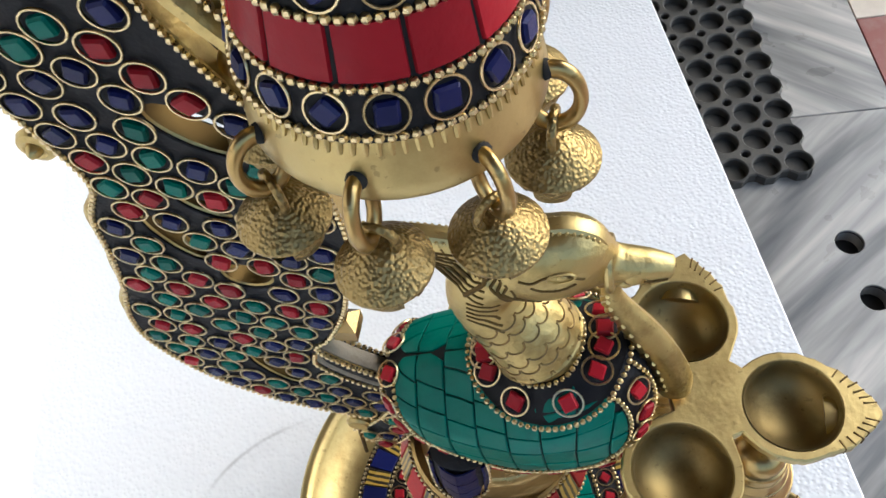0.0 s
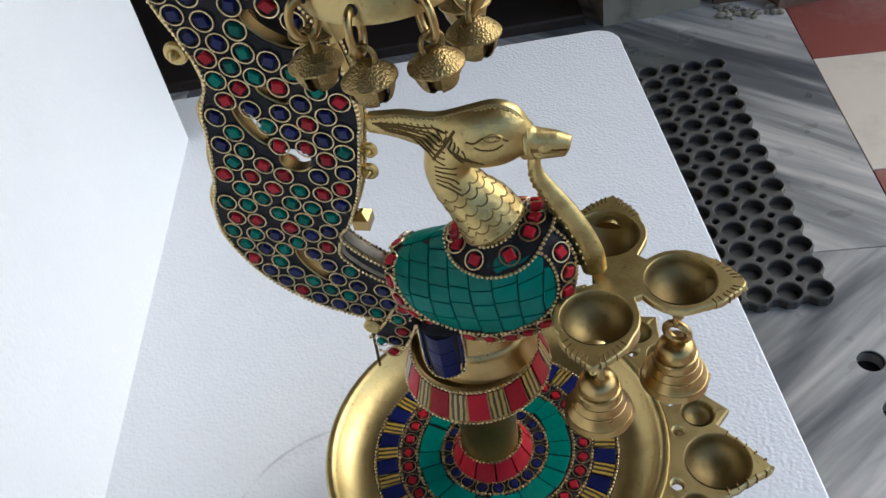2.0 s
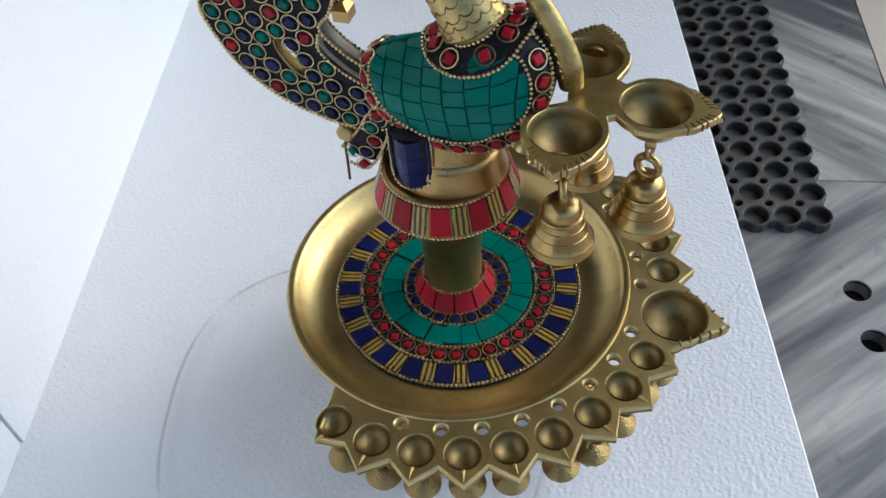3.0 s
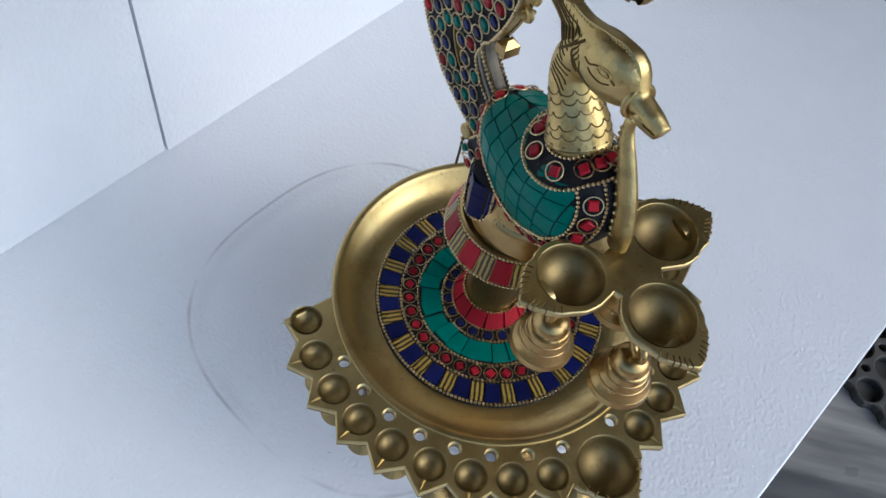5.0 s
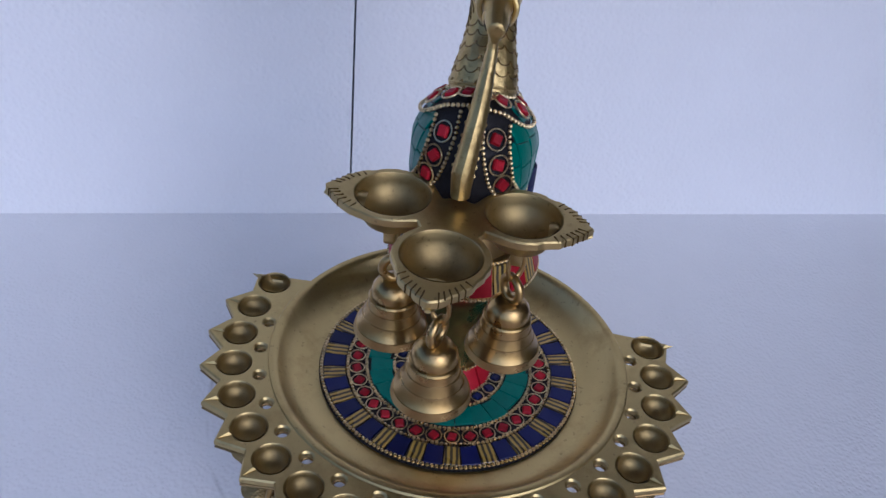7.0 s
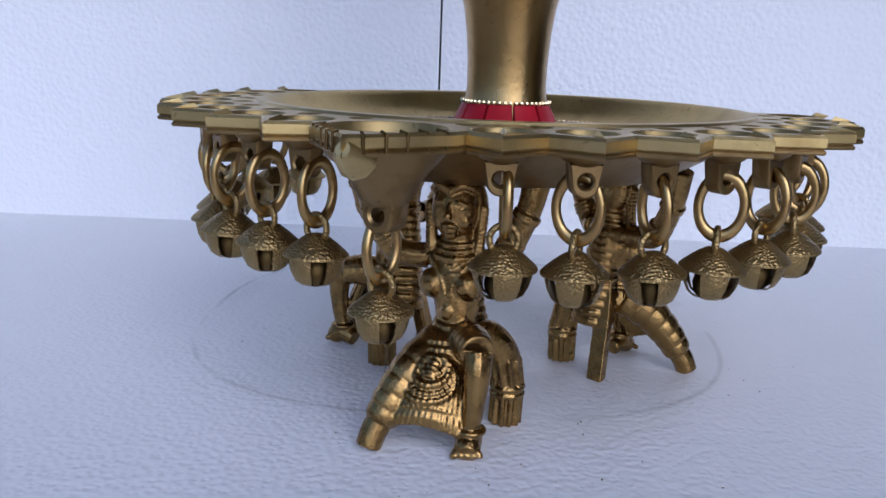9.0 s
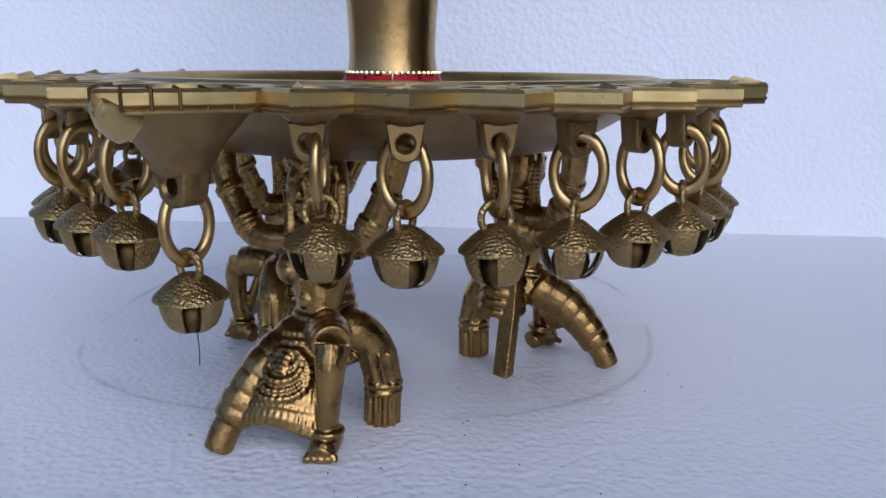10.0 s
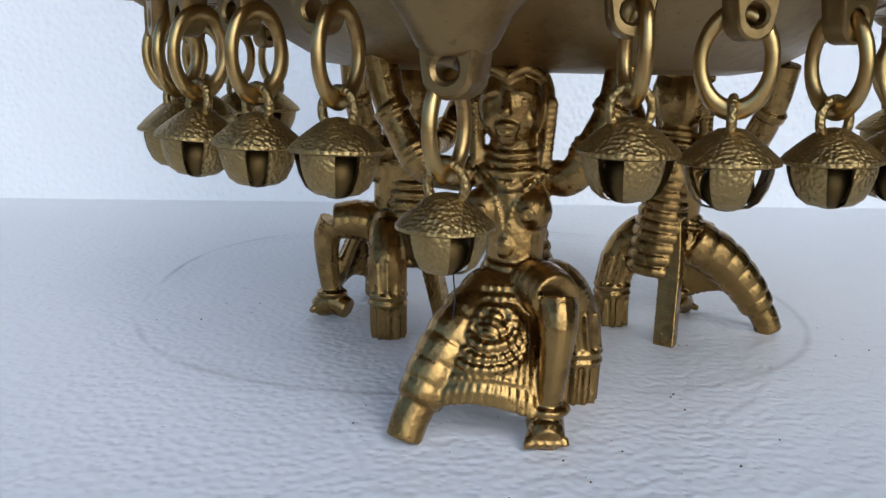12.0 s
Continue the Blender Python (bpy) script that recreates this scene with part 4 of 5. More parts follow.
part("crest_ridge", Geo().tube(ridge, 0.0011, 8, flat=((0, 1, 0), 2.2)).beads([(p[0], s * 0.0022, p[2] - 0.0002) for s in (-1, 1) for p in spaced(ridge, 0.0016)], 0.0006), BRASS, head)
part("beak_band", Geo().ring(0.0062, 0.0011, 24, 8, pose(0.0296, 0, 0.2858, 0, 83, 0)), BRASS, head)
skin = BVHTree.FromPolygons([tuple(v.co) for v in head_mesh.vertices], [tuple(p.vertices) for p in head_mesh.polygons])


def on_skin(pts, lift):
    """The points brought down onto the head."""
    out = []
    for p in pts:
        c, n, _, _ = skin.find_nearest(Vector(p))
        out.append(tuple(c + n * lift))
    return out


def feather_line(pts, r=0.00042, name="feather_line"):
    part(name, Geo().tube(on_skin(spline(pts, 5), -0.0001), r, 6), PATINA, head)


for s in (-1, 1):
    y = s * 0.0105
    part("eye", Geo().tube(on_skin([(0.0190 + 0.0032 * math.cos(q), y, 0.2934 + 0.0017 * math.sin(q)) for q in (2 * math.pi * k / 20 for k in range(20))], 0.0001), 0.00038, 6, closed=True)
         .ball(on_skin([(0.0190, y, 0.2934)], 0.0)[0], (0.0014, 0.0006, 0.0010), 12, 8), BRASS_CAST, head)
    feather_line([(0.0250, y, 0.2914), (0.0215, y, 0.2932), (0.0185, y, 0.2947), (0.0150, y, 0.2937), (0.0120, y, 0.2920), (0.0090, y, 0.2927)], name="brow")
    feather_line([(0.0225, y, 0.2900), (0.0190, y, 0.2884), (0.0150, y, 0.2888), (0.0120, y, 0.2902)], name="brow")
    for k in range(6):
        feather_line([(-0.0260 + 0.0010 * k, y, 0.2977 - 0.0012 * k), (-0.0150, y, 0.2982 - 0.0015 * k), (-0.0060, y, 0.2972 - 0.0022 * k), (0.0010, y, 0.2977 - 0.0030 * k)])
    for k in range(10):
        x = -0.0230 + 0.0024 * k
        feather_line([(x, y, 0.2997), (x + 0.0016, y, 0.2957), (x + 0.0024, y, 0.2937)], 0.0003)
    for k in range(4):
        feather_line([(0.0030 + 0.0014 * k, y, 0.2947 - 0.0020 * k), (0.0045 + 0.0018 * k, y, 0.2882 - 0.0016 * k), (0.0080 + 0.0022 * k, y, 0.2822 - 0.0006 * k)])
    feather_line([(0.0040, y, 0.2982), (0.0000, y, 0.2912), (-0.0050, y, 0.2852)], 0.0007)
    for k in range(5):
        feather_line([(-0.0040, s * 0.010, 0.2822 - 0.0020 * k), (0.0010, y, 0.2812 - 0.0022 * k), (0.0060, y, 0.2792 - 0.0026 * k)], 0.0004)
    part("boss", Geo().lathe([(0.0, 0.0016), (0.0012, 0.0015), (0.0021, 0.0008), (0.0023, 0.0)], 20, Matrix.Translation((0.0350, s * 0.0032, 0.2842)) @ Matrix.Rotation(radians(-90 * s), 4, "X")), BRASS_CAST, head, "round boss at the hinge of the beak")
    feather_line([(0.0378, s * 0.008, 0.2824), (0.0405, s * 0.008, 0.2818), (0.0438, s * 0.008, 0.2820)], 0.0005, "mouth")
# overlapping scales engraved on the neck
for row, (t, r, n) in enumerate(((0.08, 0.0119, 14), (0.17, 0.0113, 13), (0.26, 0.0107, 12), (0.35, 0.0101, 12), (0.44, 0.0094, 11), (0.53, 0.0088, 10))):
    i = int(t * (len(neck) - 1))
    p, d = Vector(neck[i]), (Vector(neck[i + 1]) - Vector(neck[i - 1])).normalized()
    side = d.cross(Vector((0, 1, 0))).normalized()
    for k in range(n):
        arc = []
        for q in range(9):
            w = math.pi * q / 8
            ang = 2 * math.pi * (k + 0.5 * (row % 2) + 0.46 * math.cos(w)) / n
            o = side * math.cos(ang) + Vector((0, 1, 0)) * math.sin(ang)
            arc.append(tuple(p + o * r - d * 0.0022 * math.sin(w)))
        part("scale", Geo().tube(on_skin(arc, -0.00005), 0.00034, 5), BRASS_UNDER, head)
n0, dn = Vector(neck[1]), (Vector(neck[2]) - Vector(neck[0])).normalized()
ringm = Matrix.Translation(n0) @ dn.to_track_quat("Z", "Y").to_matrix().to_4x4()
part("neck_ring", Geo().ring(0.0121, 0.0010, 36, 8, ringm).ring(0.0117, 0.0008, 36, 8, ringm @ pose(0, 0, 0.0024)), BRASS_CAST, head)

part("neck_base", Geo().lathe([(0.0, 0.0040), (0.0098, 0.0046), (0.0112, 0.0036), (0.0120, 0.0022), (0.0122, 0.0)], 40, seat(NU)), BRASS_CAST, head, "flared foot of the neck")

# snake in the beak, carrying three oil cups
snake = spline([(0.0312, 0, 0.2796), (0.0306, 0, 0.2739), (0.0325, 0, 0.2674), (0.0388, 0, 0.2569), (0.0458, 0, 0.2446), (0.0498, 0, 0.2344), (0.0515, 0, 0.2255)], 6)
rad = [float(np.interp(k, (0, 8, 20, 30, 36), (0.0022, 0.0026, 0.0047, 0.0056, 0.0048))) for k in range(len(snake))]
sg = Geo().tube(snake, rad, 14, flat=((0, 1, 0), 0.72)).ball((0.0335, 0, 0.2803), (0.0030, 0.0036, 0.0022), 12, 8)
for k in range(8, 34, 2):
    p, d = Vector(snake[k]), (Vector(snake[k + 1]) - Vector(snake[k - 1])).normalized()
    nrm = Vector((d.z, 0, -d.x))
    for s in (-1, 1):
        r = rad[k]
        sg.tube([p + nrm * r * 0.99 + d * 0.0016, p + nrm * r * 0.80 + Vector((0, s * r * 0.45, 0)), p + nrm * r * 0.30 + Vector((0, s * r * 0.70, 0)) - d * 0.0014], 0.0007, 6)
snake_ob = part("snake", sg, BRASS_CAST, lamp, "slender brass snake held in the beak")

# the head and the snake lean a little towards the doorway
for ob in [head, snake_ob] + list(head.children):
    for v in ob.data.vertices:
        v.co.y += float(np.interp(v.co.x, (0.0, 0.02, 0.045), (0.0, 0.0022, 0.0046)) * np.interp(v.co.z, (0.235, 0.272), (0, 1)))

CUPZ = 0.2235
CUPS = ((0.0538, -0.0231, -88.0), (0.0542, 0.0231, 88.0), (0.0842, -0.0010, 0.0))
RC = 0.0134


def leaf_reach(d):
    """The outer edge of a cup in a direction d degrees from its spout."""
    d = abs((d + 180) % 360 - 180)
    if d < 55:
        t = d / 55
        saw = 0.00025 if int(d / 7) % 2 else 0.0
        return (0.0252 - (0.0252 - 0.0166) * (t ** 0.62)) + (saw if 6 < d < 50 else 0)
    return 0.0166


def holder_edge(n=200):
    """The common outline of the three cups and the web between them, seen from their middle."""
    cx, cy = 0.0630, -0.0004
    out = []
    for k in range(n):
        a = 2 * math.pi * k / n
        best = 0.0125
        for step in range(60):
            r = 0.010 + 0.0007 * step
            x, y = cx + r * math.cos(a), cy + r * math.sin(a)
            for ux, uy, deg in CUPS:
                dx, dy = x - ux, y - uy
                if math.hypot(dx, dy) < leaf_reach(math.degrees(math.atan2(dy, dx)) - deg):
                    best = max(best, r)
        out.append((cx + best * math.cos(a), cy + best * math.sin(a)))
    return out


part("cup_holder", Geo().slab(holder_edge(), [circle(x, y, RC, 36) for x, y, _ in CUPS], CUPZ - 0.0034, CUPZ, 0.0005), BRASS, lamp, "brass holder joining three leaf-shaped oil cups", sharp=25)
wick = Geo()
wp = [(RC, 0.0), (RC - 0.0005, -0.001)] + [(RC * 0.965 * math.cos(a), -0.001 - 0.0112 * math.sin(a)) for a in (radians(11 * k) for k in range(1, 9))]
wp[-1] = (0.0, wp[-1][1])
wick.lathe([(0.0, -0.0148), (0.0050, -0.0140), (0.0100, -0.0105), (0.0146, -0.0032)], 36)
wick.tube([(0.0100, 0, -0.0058), (0.0150, 0, -0.0050), (0.0200, 0, -0.0040), (0.0245, 0, -0.0032)], [0.0056, 0.0050, 0.0032, 0.0010], 12, flat=((0, 0, 1), 0.6))
# dark strips coloured to read as the grooves of each spout
groove_strips = []
for s in (-1, 1):
    for d in (7, 12, 18, 25, 33, 42):
        rr = leaf_reach(d) - 0.0004
        c, q = math.cos(radians(d)), s * math.sin(radians(d))
        groove_strips.append(Geo().tube([(rr * 0.80 * c + 0.001, rr * 0.80 * q, 0.0001), (rr * c, rr * q, -0.0002), (rr * c, rr * q, -0.0030)], 0.0003, 6).mesh("rib", PATINA))
wick.slab([(x * 0.95, y - 0.0055) for x, y in lug], [circle(0, -0.0173, 0.0018, 12)], -0.0022, 0.0022, 0.0004, LUGM)
wick_mesh = wick.mesh("oil_cup", BRASS, 40)
bowl = Geo().lathe(list(reversed(wp)), 40).mesh("bowl", BRASS_CUP)
for x, y, deg in CUPS:
    leaf_cup = part("leaf_oil_cup", wick_mesh, None, lamp, "leaf-shaped brass oil cup with a ribbed spout", at=pose(x, y, CUPZ, 0, 0, deg))
    part("bowl", bowl, None, leaf_cup, "dull oil-stained bowl")
    for rib in groove_strips:
        part("rib", rib, None, leaf_cup)

# tail


OUT = spline([(-0.0290, 0.1923), (-0.0440, 0.1910), (-0.0640, 0.1966), (-0.0780, 0.2040), (-0.0920, 0.2173), (-0.1015, 0.2363), (-0.1020, 0.2523), (-0.0968, 0.2688), (-0.0930, 0.2858), (-0.0905, 0.3018), (-0.0845, 0.3158), (-0.0880, 0.3308), (-0.0930, 0.3448), (-0.0985, 0.3588), (-0.1035, 0.3698), (-0.1040, 0.3818), (-0.1020, 0.3958)], 6)
INN = spline([(-0.0220, 0.2163), (-0.0330, 0.2240), (-0.0430, 0.2313), (-0.0498, 0.2403), (-0.0445, 0.2478), (-0.0375, 0.2633), (-0.0342, 0.2758), (-0.0312, 0.2898), (-0.0292, 0.3008), (-0.0308, 0.3178), (-0.0348, 0.3338), (-0.0432, 0.3487), (-0.0504, 0.3633), (-0.0532, 0.3743), (-0.0572, 0.3823), (-0.0660, 0.3838), (-0.0780, 0.3850), (-0.0885, 0.3958)], 6)
SLITS = ((-0.0525, 0.3350, 0.0112, 0.0050, -33), (-0.0722, 0.2953, 0.0100, 0.0034, -62), (-0.0590, 0.2793, 0.0064, 0.0052, 0), (-0.0662, 0.2228, 0.0104, 0.0036, -58), (-0.0715, 0.3706, 0.0052, 0.0024, -15), (-0.0600, 0.3088, 0.0060, 0.0022, -32))
STRIP = spline([(-0.0492, 0.2390), (-0.0502, 0.2325), (-0.0455, 0.2262), (-0.0385, 0.2205), (-0.0295, 0.2155)], 6)     # plain band along the tail's root


def slit(x, z, a, b, deg, grow=0.0, n=20):
    c, s = math.cos(radians(deg)), math.sin(radians(deg))
    return [(x + (a + grow) * math.cos(t) * c - (b + grow) * math.sin(t) * s, z + (a + grow) * math.cos(t) * s + (b + grow) * math.sin(t) * c) for t in (2 * math.pi * k / n for k in range(n))]


def lobed(pts):
    """The outer edge with the brass lobes that stand out behind the stones."""
    out, acc = [], 0.0
    for i, p in enumerate(pts):
        d = pts[min(i + 1, len(pts) - 1)] - pts[max(i - 1, 0)]
        d = d / np.linalg.norm(d)
        n = np.array([-d[1], d[0]]) * -1
        if i:
            acc += float(np.linalg.norm(pts[i] - pts[i - 1]))
        k = 0.0 if i < 22 or i > len(pts) - 6 else 0.0020 * abs(math.sin(acc / 0.021 * math.pi)) ** 0.7
        out.append(tuple(p - n * (k + 0.0003)))
    return out


TAILM = Matrix(((1, 0, 0, 0), (0, 0, -1, 0), (0, 1, 0, 0), (0, 0, 0, 1)))     # plan (x, z) stood upright, front towards -y
HALF = 0.0028
edge_in = [tuple(p) for p in INN]
rim_poly = [tuple(p) for p in reversed(lobed(OUT))] + edge_in
face_poly = [tuple(p) for p in reversed(OUT)] + edge_in
tail = part("tail", Geo().slab(rim_poly, [slit(*s) for s in SLITS], -HALF, HALF, 0.0006, TAILM), BRASS_CAST, lamp, "tall pierced brass peacock tail set with coloured stones", sharp=30)
# dark brown lining over the brass inside each slit
for hole_at in SLITS:
    ring_pts = slit(*hole_at, grow=-0.0002, n=28)
    wall = [(x, y, z) for y in (-HALF + 0.0002, HALF - 0.0002) for x, z in ring_pts]
    part("slit_lining", Geo().add(wall, [(k, (k + 1) % 28, 28 + (k + 1) % 28, 28 + k) for k in range(28)]), PATINA, tail, "dark inner wall of a slit")
area = np.array(face_poly)
tries = random.Random(11)
placed, taken = [], np.zeros((0, 3))
slits = [np.array(slit(*s, n=36)) for s in SLITS]
strip = np.array(STRIP)
spots = sorted(((tries.uniform(-0.106, -0.024), tries.uniform(0.192, 0.398)) for _ in range(36000)), key=lambda p: p[1] + 0.0006 * math.sin(p[0] * 900))
for x, z in spots:
    r = float(np.interp(z, (0.2, 0.27, 0.33, 0.40), (0.0042, 0.0043, 0.0045, 0.0048)))
    if len(taken) and np.any(np.hypot(taken[:, 0] - x, taken[:, 1] - z) < (taken[:, 2] + r) * 0.965):
        continue
    if not inside(area, x, z) or np.min(np.hypot(area[:, 0] - x, area[:, 1] - z)) < r + 0.0007:
        continue
    if any(np.min(np.hypot(h[:, 0] - x, h[:, 1] - z)) < r * 0.72 or inside(h, x, z) for h in slits):
        continue
    if np.min(np.hypot(strip[:, 0] - x, strip[:, 1] - z)) < r + 0.0022:
        continue
    placed.append((x, z, r))
    taken = np.array(placed)
for s in (-1, 1):
    m = TAILM @ Matrix.Translation((0, 0, HALF)) if s < 0 else TAILM @ Matrix.Translation((0, 0, -HALF - 0.0008))
    part("stone_bed", Geo().slab(face_poly, [slit(*t, grow=0.0005) for t in SLITS], 0.0, 0.0008, 0.0002, m), RESIN, tail, "black resin bed round the stones")
    y = s * (HALF + 0.0010)
    edge_line = [(p[0] + 0.0004, y, p[1]) for p in spaced([(q[0], q[1]) for q in OUT], 0.0019)] + [(p[0], y, p[1]) for p in spaced(edge_in, 0.0019)]
    part("bead_row", Geo().beads(edge_line, 0.00095), WIRE, tail, kind="stuff")
    if s < 0:
        for x, z, r in placed:
            mat = tries.choice((RED, GREEN, BLUE))
            stone(tail, mat, Matrix.Translation((x, -HALF - 0.0008, z)) @ Matrix.Rotation(radians(90), 4, "X"), r * 0.94)
    else:
        far = {RED: Geo(), GREEN: Geo(), BLUE: Geo()}
        rings = Geo()
        g0 = gem(0.72, 0.42)
        for x, z, r in placed:
            mm = Matrix.Translation((x, HALF + 0.0008, z)) @ Matrix.Rotation(radians(-90), 4, "X") @ Matrix.Scale(r * 0.94, 4)
            far[tries.choice((RED, GREEN, BLUE))].add(g0.v, g0.f, mm)
            rings.ring(1.0, 0.13, 14, 5, mm)
        for mat, g in far.items():
            part("far_stones", g, mat, tail, kind="stuff")
        part("far_bezels", rings, WIRE, tail, kind="stuff")
for s in (-1, 1):
    part("strip", Geo().tube([(p[0], s * (HALF + 0.0006), p[1]) for p in STRIP], 0.0014, 8, flat=((0, 1, 0), 0.4)), PUTTY, tail, "bare putty band along the root of the tail")
    part("bead_row", Geo().beads([(p[0] - 0.0018, s * (HALF + 0.0010), p[1] - 0.0022) for p in spaced(STRIP, 0.0019)], 0.00095), WIRE, tail, kind="stuff")
part("edge_band", Geo().tube([(p[0] + 0.0002, 0, p[1] + 0.0002) for p in INN if p[1] < 0.2440], 0.0012, 10, flat=((0, 1, 0), 2.2)), PUTTY, tail, "bare putty edge between two bead rows")
# curled knobs on the inner edge and at the tail's root
part("knob", Geo().box((-0.0442, -0.0014, 0.2425), (-0.0375, 0.0064, 0.2500), chamfer=0.0026), BRASS_COLUMN, tail, "rounded brass block on the inner edge")
for x, z, r in ((-0.0935, 0.3245, 0.0046), (-0.0300, 0.2825, 0.0034), (-0.0318, 0.2725, 0.0036)):
    part("curl", Geo().ring(r * 0.6, r * 0.42, 18, 8, Matrix.Translation((x, 0, z)) @ Matrix.Rotation(radians(90), 4, "X")).ball((x, 0, z), (r * 0.45, 0.0042, r * 0.45), 12, 8), BRASS_CAST, tail, "small curled brass knob")
root = Geo().tube(spline([(-0.0255, 0, 0.2080), (-0.0325, 0, 0.1920), (-0.0378, 0, 0.1815), (-0.0412, 0, 0.1742)], 5), [0.0088] * 9 + [0.0086, 0.0085, 0.0084, 0.0083, 0.0082, 0.0080, 0.0076], 14, flat=((0, 1, 0), 0.55))
part("tail_root", root, RESIN, tail, "small black stone-set lobe below the tail")
part("knob", Geo().lathe([(0.0, -0.0058), (0.0032, -0.0058), (0.0040, -0.0050), (0.0040, 0.0050), (0.0032, 0.0058), (0.0, 0.0058)], 20, Matrix.Translation((-0.0470, 0, 0.1868)) @ Matrix.Rotation(radians(90), 4, "X")), BRASS_CAST, tail, "small round brass knob")
for edge_run in (((-0.0345, -0.0047, 0.2000), (-0.0405, -0.0046, 0.1900), (-0.0455, -0.0044, 0.1832), (-0.0498, -0.0040, 0.1785)),
                 ((-0.0262, -0.0047, 0.1900), (-0.0305, -0.0046, 0.1800), (-0.0350, -0.0044, 0.1720), (-0.0410, -0.0040, 0.1672), (-0.0470, -0.0036, 0.1690))):
    part("bead_row", Geo().beads(spaced(spline(edge_run, 6), 0.0018), 0.0009), WIRE, tail, kind="stuff")
for x, z, mat in ((-0.0336, 0.1934, GREEN), (-0.0328, 0.1856, RED), (-0.0376, 0.1788, BLUE), (-0.0443, 0.1782, GREEN), (-0.0397, 0.1712, RED), (-0.0300, 0.2010, RED)):
    stone(tail, mat, Matrix.Translation((x, -0.0048, z)) @ Matrix.Rotation(radians(90), 4, "X"), 0.0036)

part("dangling_wire", Geo().tube(spline([(-0.0462, -0.003, 0.1850), (-0.0474, -0.0050, 0.1810), (-0.0480, -0.005, 0.1710), (-0.0487, -0.005, 0.1595)], 6), 0.0007, 6), PATINA, tail, "loose twisted wire end")

# hook that carries the inlaid bell
BELL = Vector((-0.0113, -0.0015, 0.0))
hook = Geo()
hook.tube(spline([(-0.0955, 0, 0.3920), (-0.0945, 0, 0.4120), (-0.0800, 0, 0.4320), (-0.0500, -0.001, 0.4410), (-0.0250, -0.002, 0.4340), (-0.0115, -0.0022, 0.4230)], 6), 0.0062, 12, flat=((0, 1, 0), 0.8))
hook.tube(spline([(-0.0430, 0, 0.4370), (-0.0455, 0, 0.4100), (-0.0470, 0, 0.3880), (-0.0470, 0, 0.3720), (-0.0430, 0, 0.3640), (-0.0375, 0, 0.3560), (-0.0340, 0, 0.3440), (-0.0310, 0, 0.3300)], 6), 0.0036, 10, flat=((0, 1, 0), 1.3))
part("hook", hook, BRASS_CAST, tail, "curved brass hook above the tail")
part("bead_row", Geo().beads(spaced([(-0.0440, -0.004, 0.3960), (-0.0440, -0.004, 0.3780), (-0.0395, -0.004, 0.3680), (-0.0345, -0.004, 0.3600), (-0.0310, -0.004, 0.3480)], 0.0021), 0.001), WIRE, tail, kind="stuff")

# kneeling carriers under the tray, plain castings
def limb(pts, radii, per=6, sec=14):
    c = spline(pts, per)
    return c, [float(np.interp(k / per, range(len(radii)), radii)) for k in range(len(c))], sec


def banded(pts, radii, waves, deep, sec=18):
    """A limb with raised bands round it: where it is, how thick, and how many bands."""
    c, r, _ = limb(pts, radii, 16)
    n = len(c) - 1
    return c, [q * (1 - deep * (1 - abs(math.sin(math.pi * waves * k / n)) ** 0.45)) for k, q in enumerate(r)], sec


fig = Geo()
# head with hair drawn to the sides, and the face
fig.ball((0.0515, 0.0004, 0.0710), (0.0068, 0.0074, 0.0096), 20, 14)
fig.ball((0.0478, 0.0006, 0.0720), (0.0062, 0.0092, 0.0104), 18, 12)
fig.tube([(0.0500, 0.0004, 0.0770), (0.0490, 0.0004, 0.0800), (0.0480, 0.0004, 0.0825)], [0.0062, 0.0070, 0.0078], 16)
fig.tube(spline([(0.0520, -0.0068, 0.0768), (0.0560, -0.0036, 0.0790), (0.0568, 0.0004, 0.0776), (0.0560, 0.0044, 0.0790), (0.0520, 0.0076, 0.0768)], 5), 0.0012, 8)
fig.ball((0.0574, 0.0004, 0.0768), (0.0008, 0.0009, 0.0009), 8, 6)
fig.tube([(0.0578, 0.0004, 0.0732), (0.0590, 0.0004, 0.0700), (0.0586, 0.0004, 0.0690)], [0.0006, 0.0011, 0.0014], 8)
fig.tube(spline([(0.0568, -0.0020, 0.0664), (0.0583, 0.0004, 0.0668), (0.0568, 0.0028, 0.0664)], 4), 0.0009, 8)
fig.tube(spline([(0.0566, -0.0016, 0.0652), (0.0578, 0.0004, 0.0650), (0.0566, 0.0024, 0.0652)], 4), 0.0008, 8)
fig.ball((0.0560, 0.0004, 0.0636), (0.0018, 0.0022, 0.0016), 10, 8)
for y in (-0.0026, 0.0034):
    fig.ball((0.0566, y, 0.0718), (0.0012, 0.0019, 0.0010), 10, 6)
    fig.tube(spline([(0.0562, y - 0.0024, 0.0730), (0.0576, y, 0.0740), (0.0562, y + 0.0024, 0.0730)], 4), 0.0005, 6)
    fig.ball((0.0552, y * 1.35, 0.0680), (0.0018, 0.0020, 0.0024), 10, 8)
for s in (-1, 1):
    fig.beads(spaced(spline([(0.0500, 0.0004 + s * 0.0084, 0.0710), (0.0500, 0.0004 + s * 0.0080, 0.0645), (0.0510, 0.0004 + s * 0.0076, 0.0585)], 5), 0.0014), 0.0022)
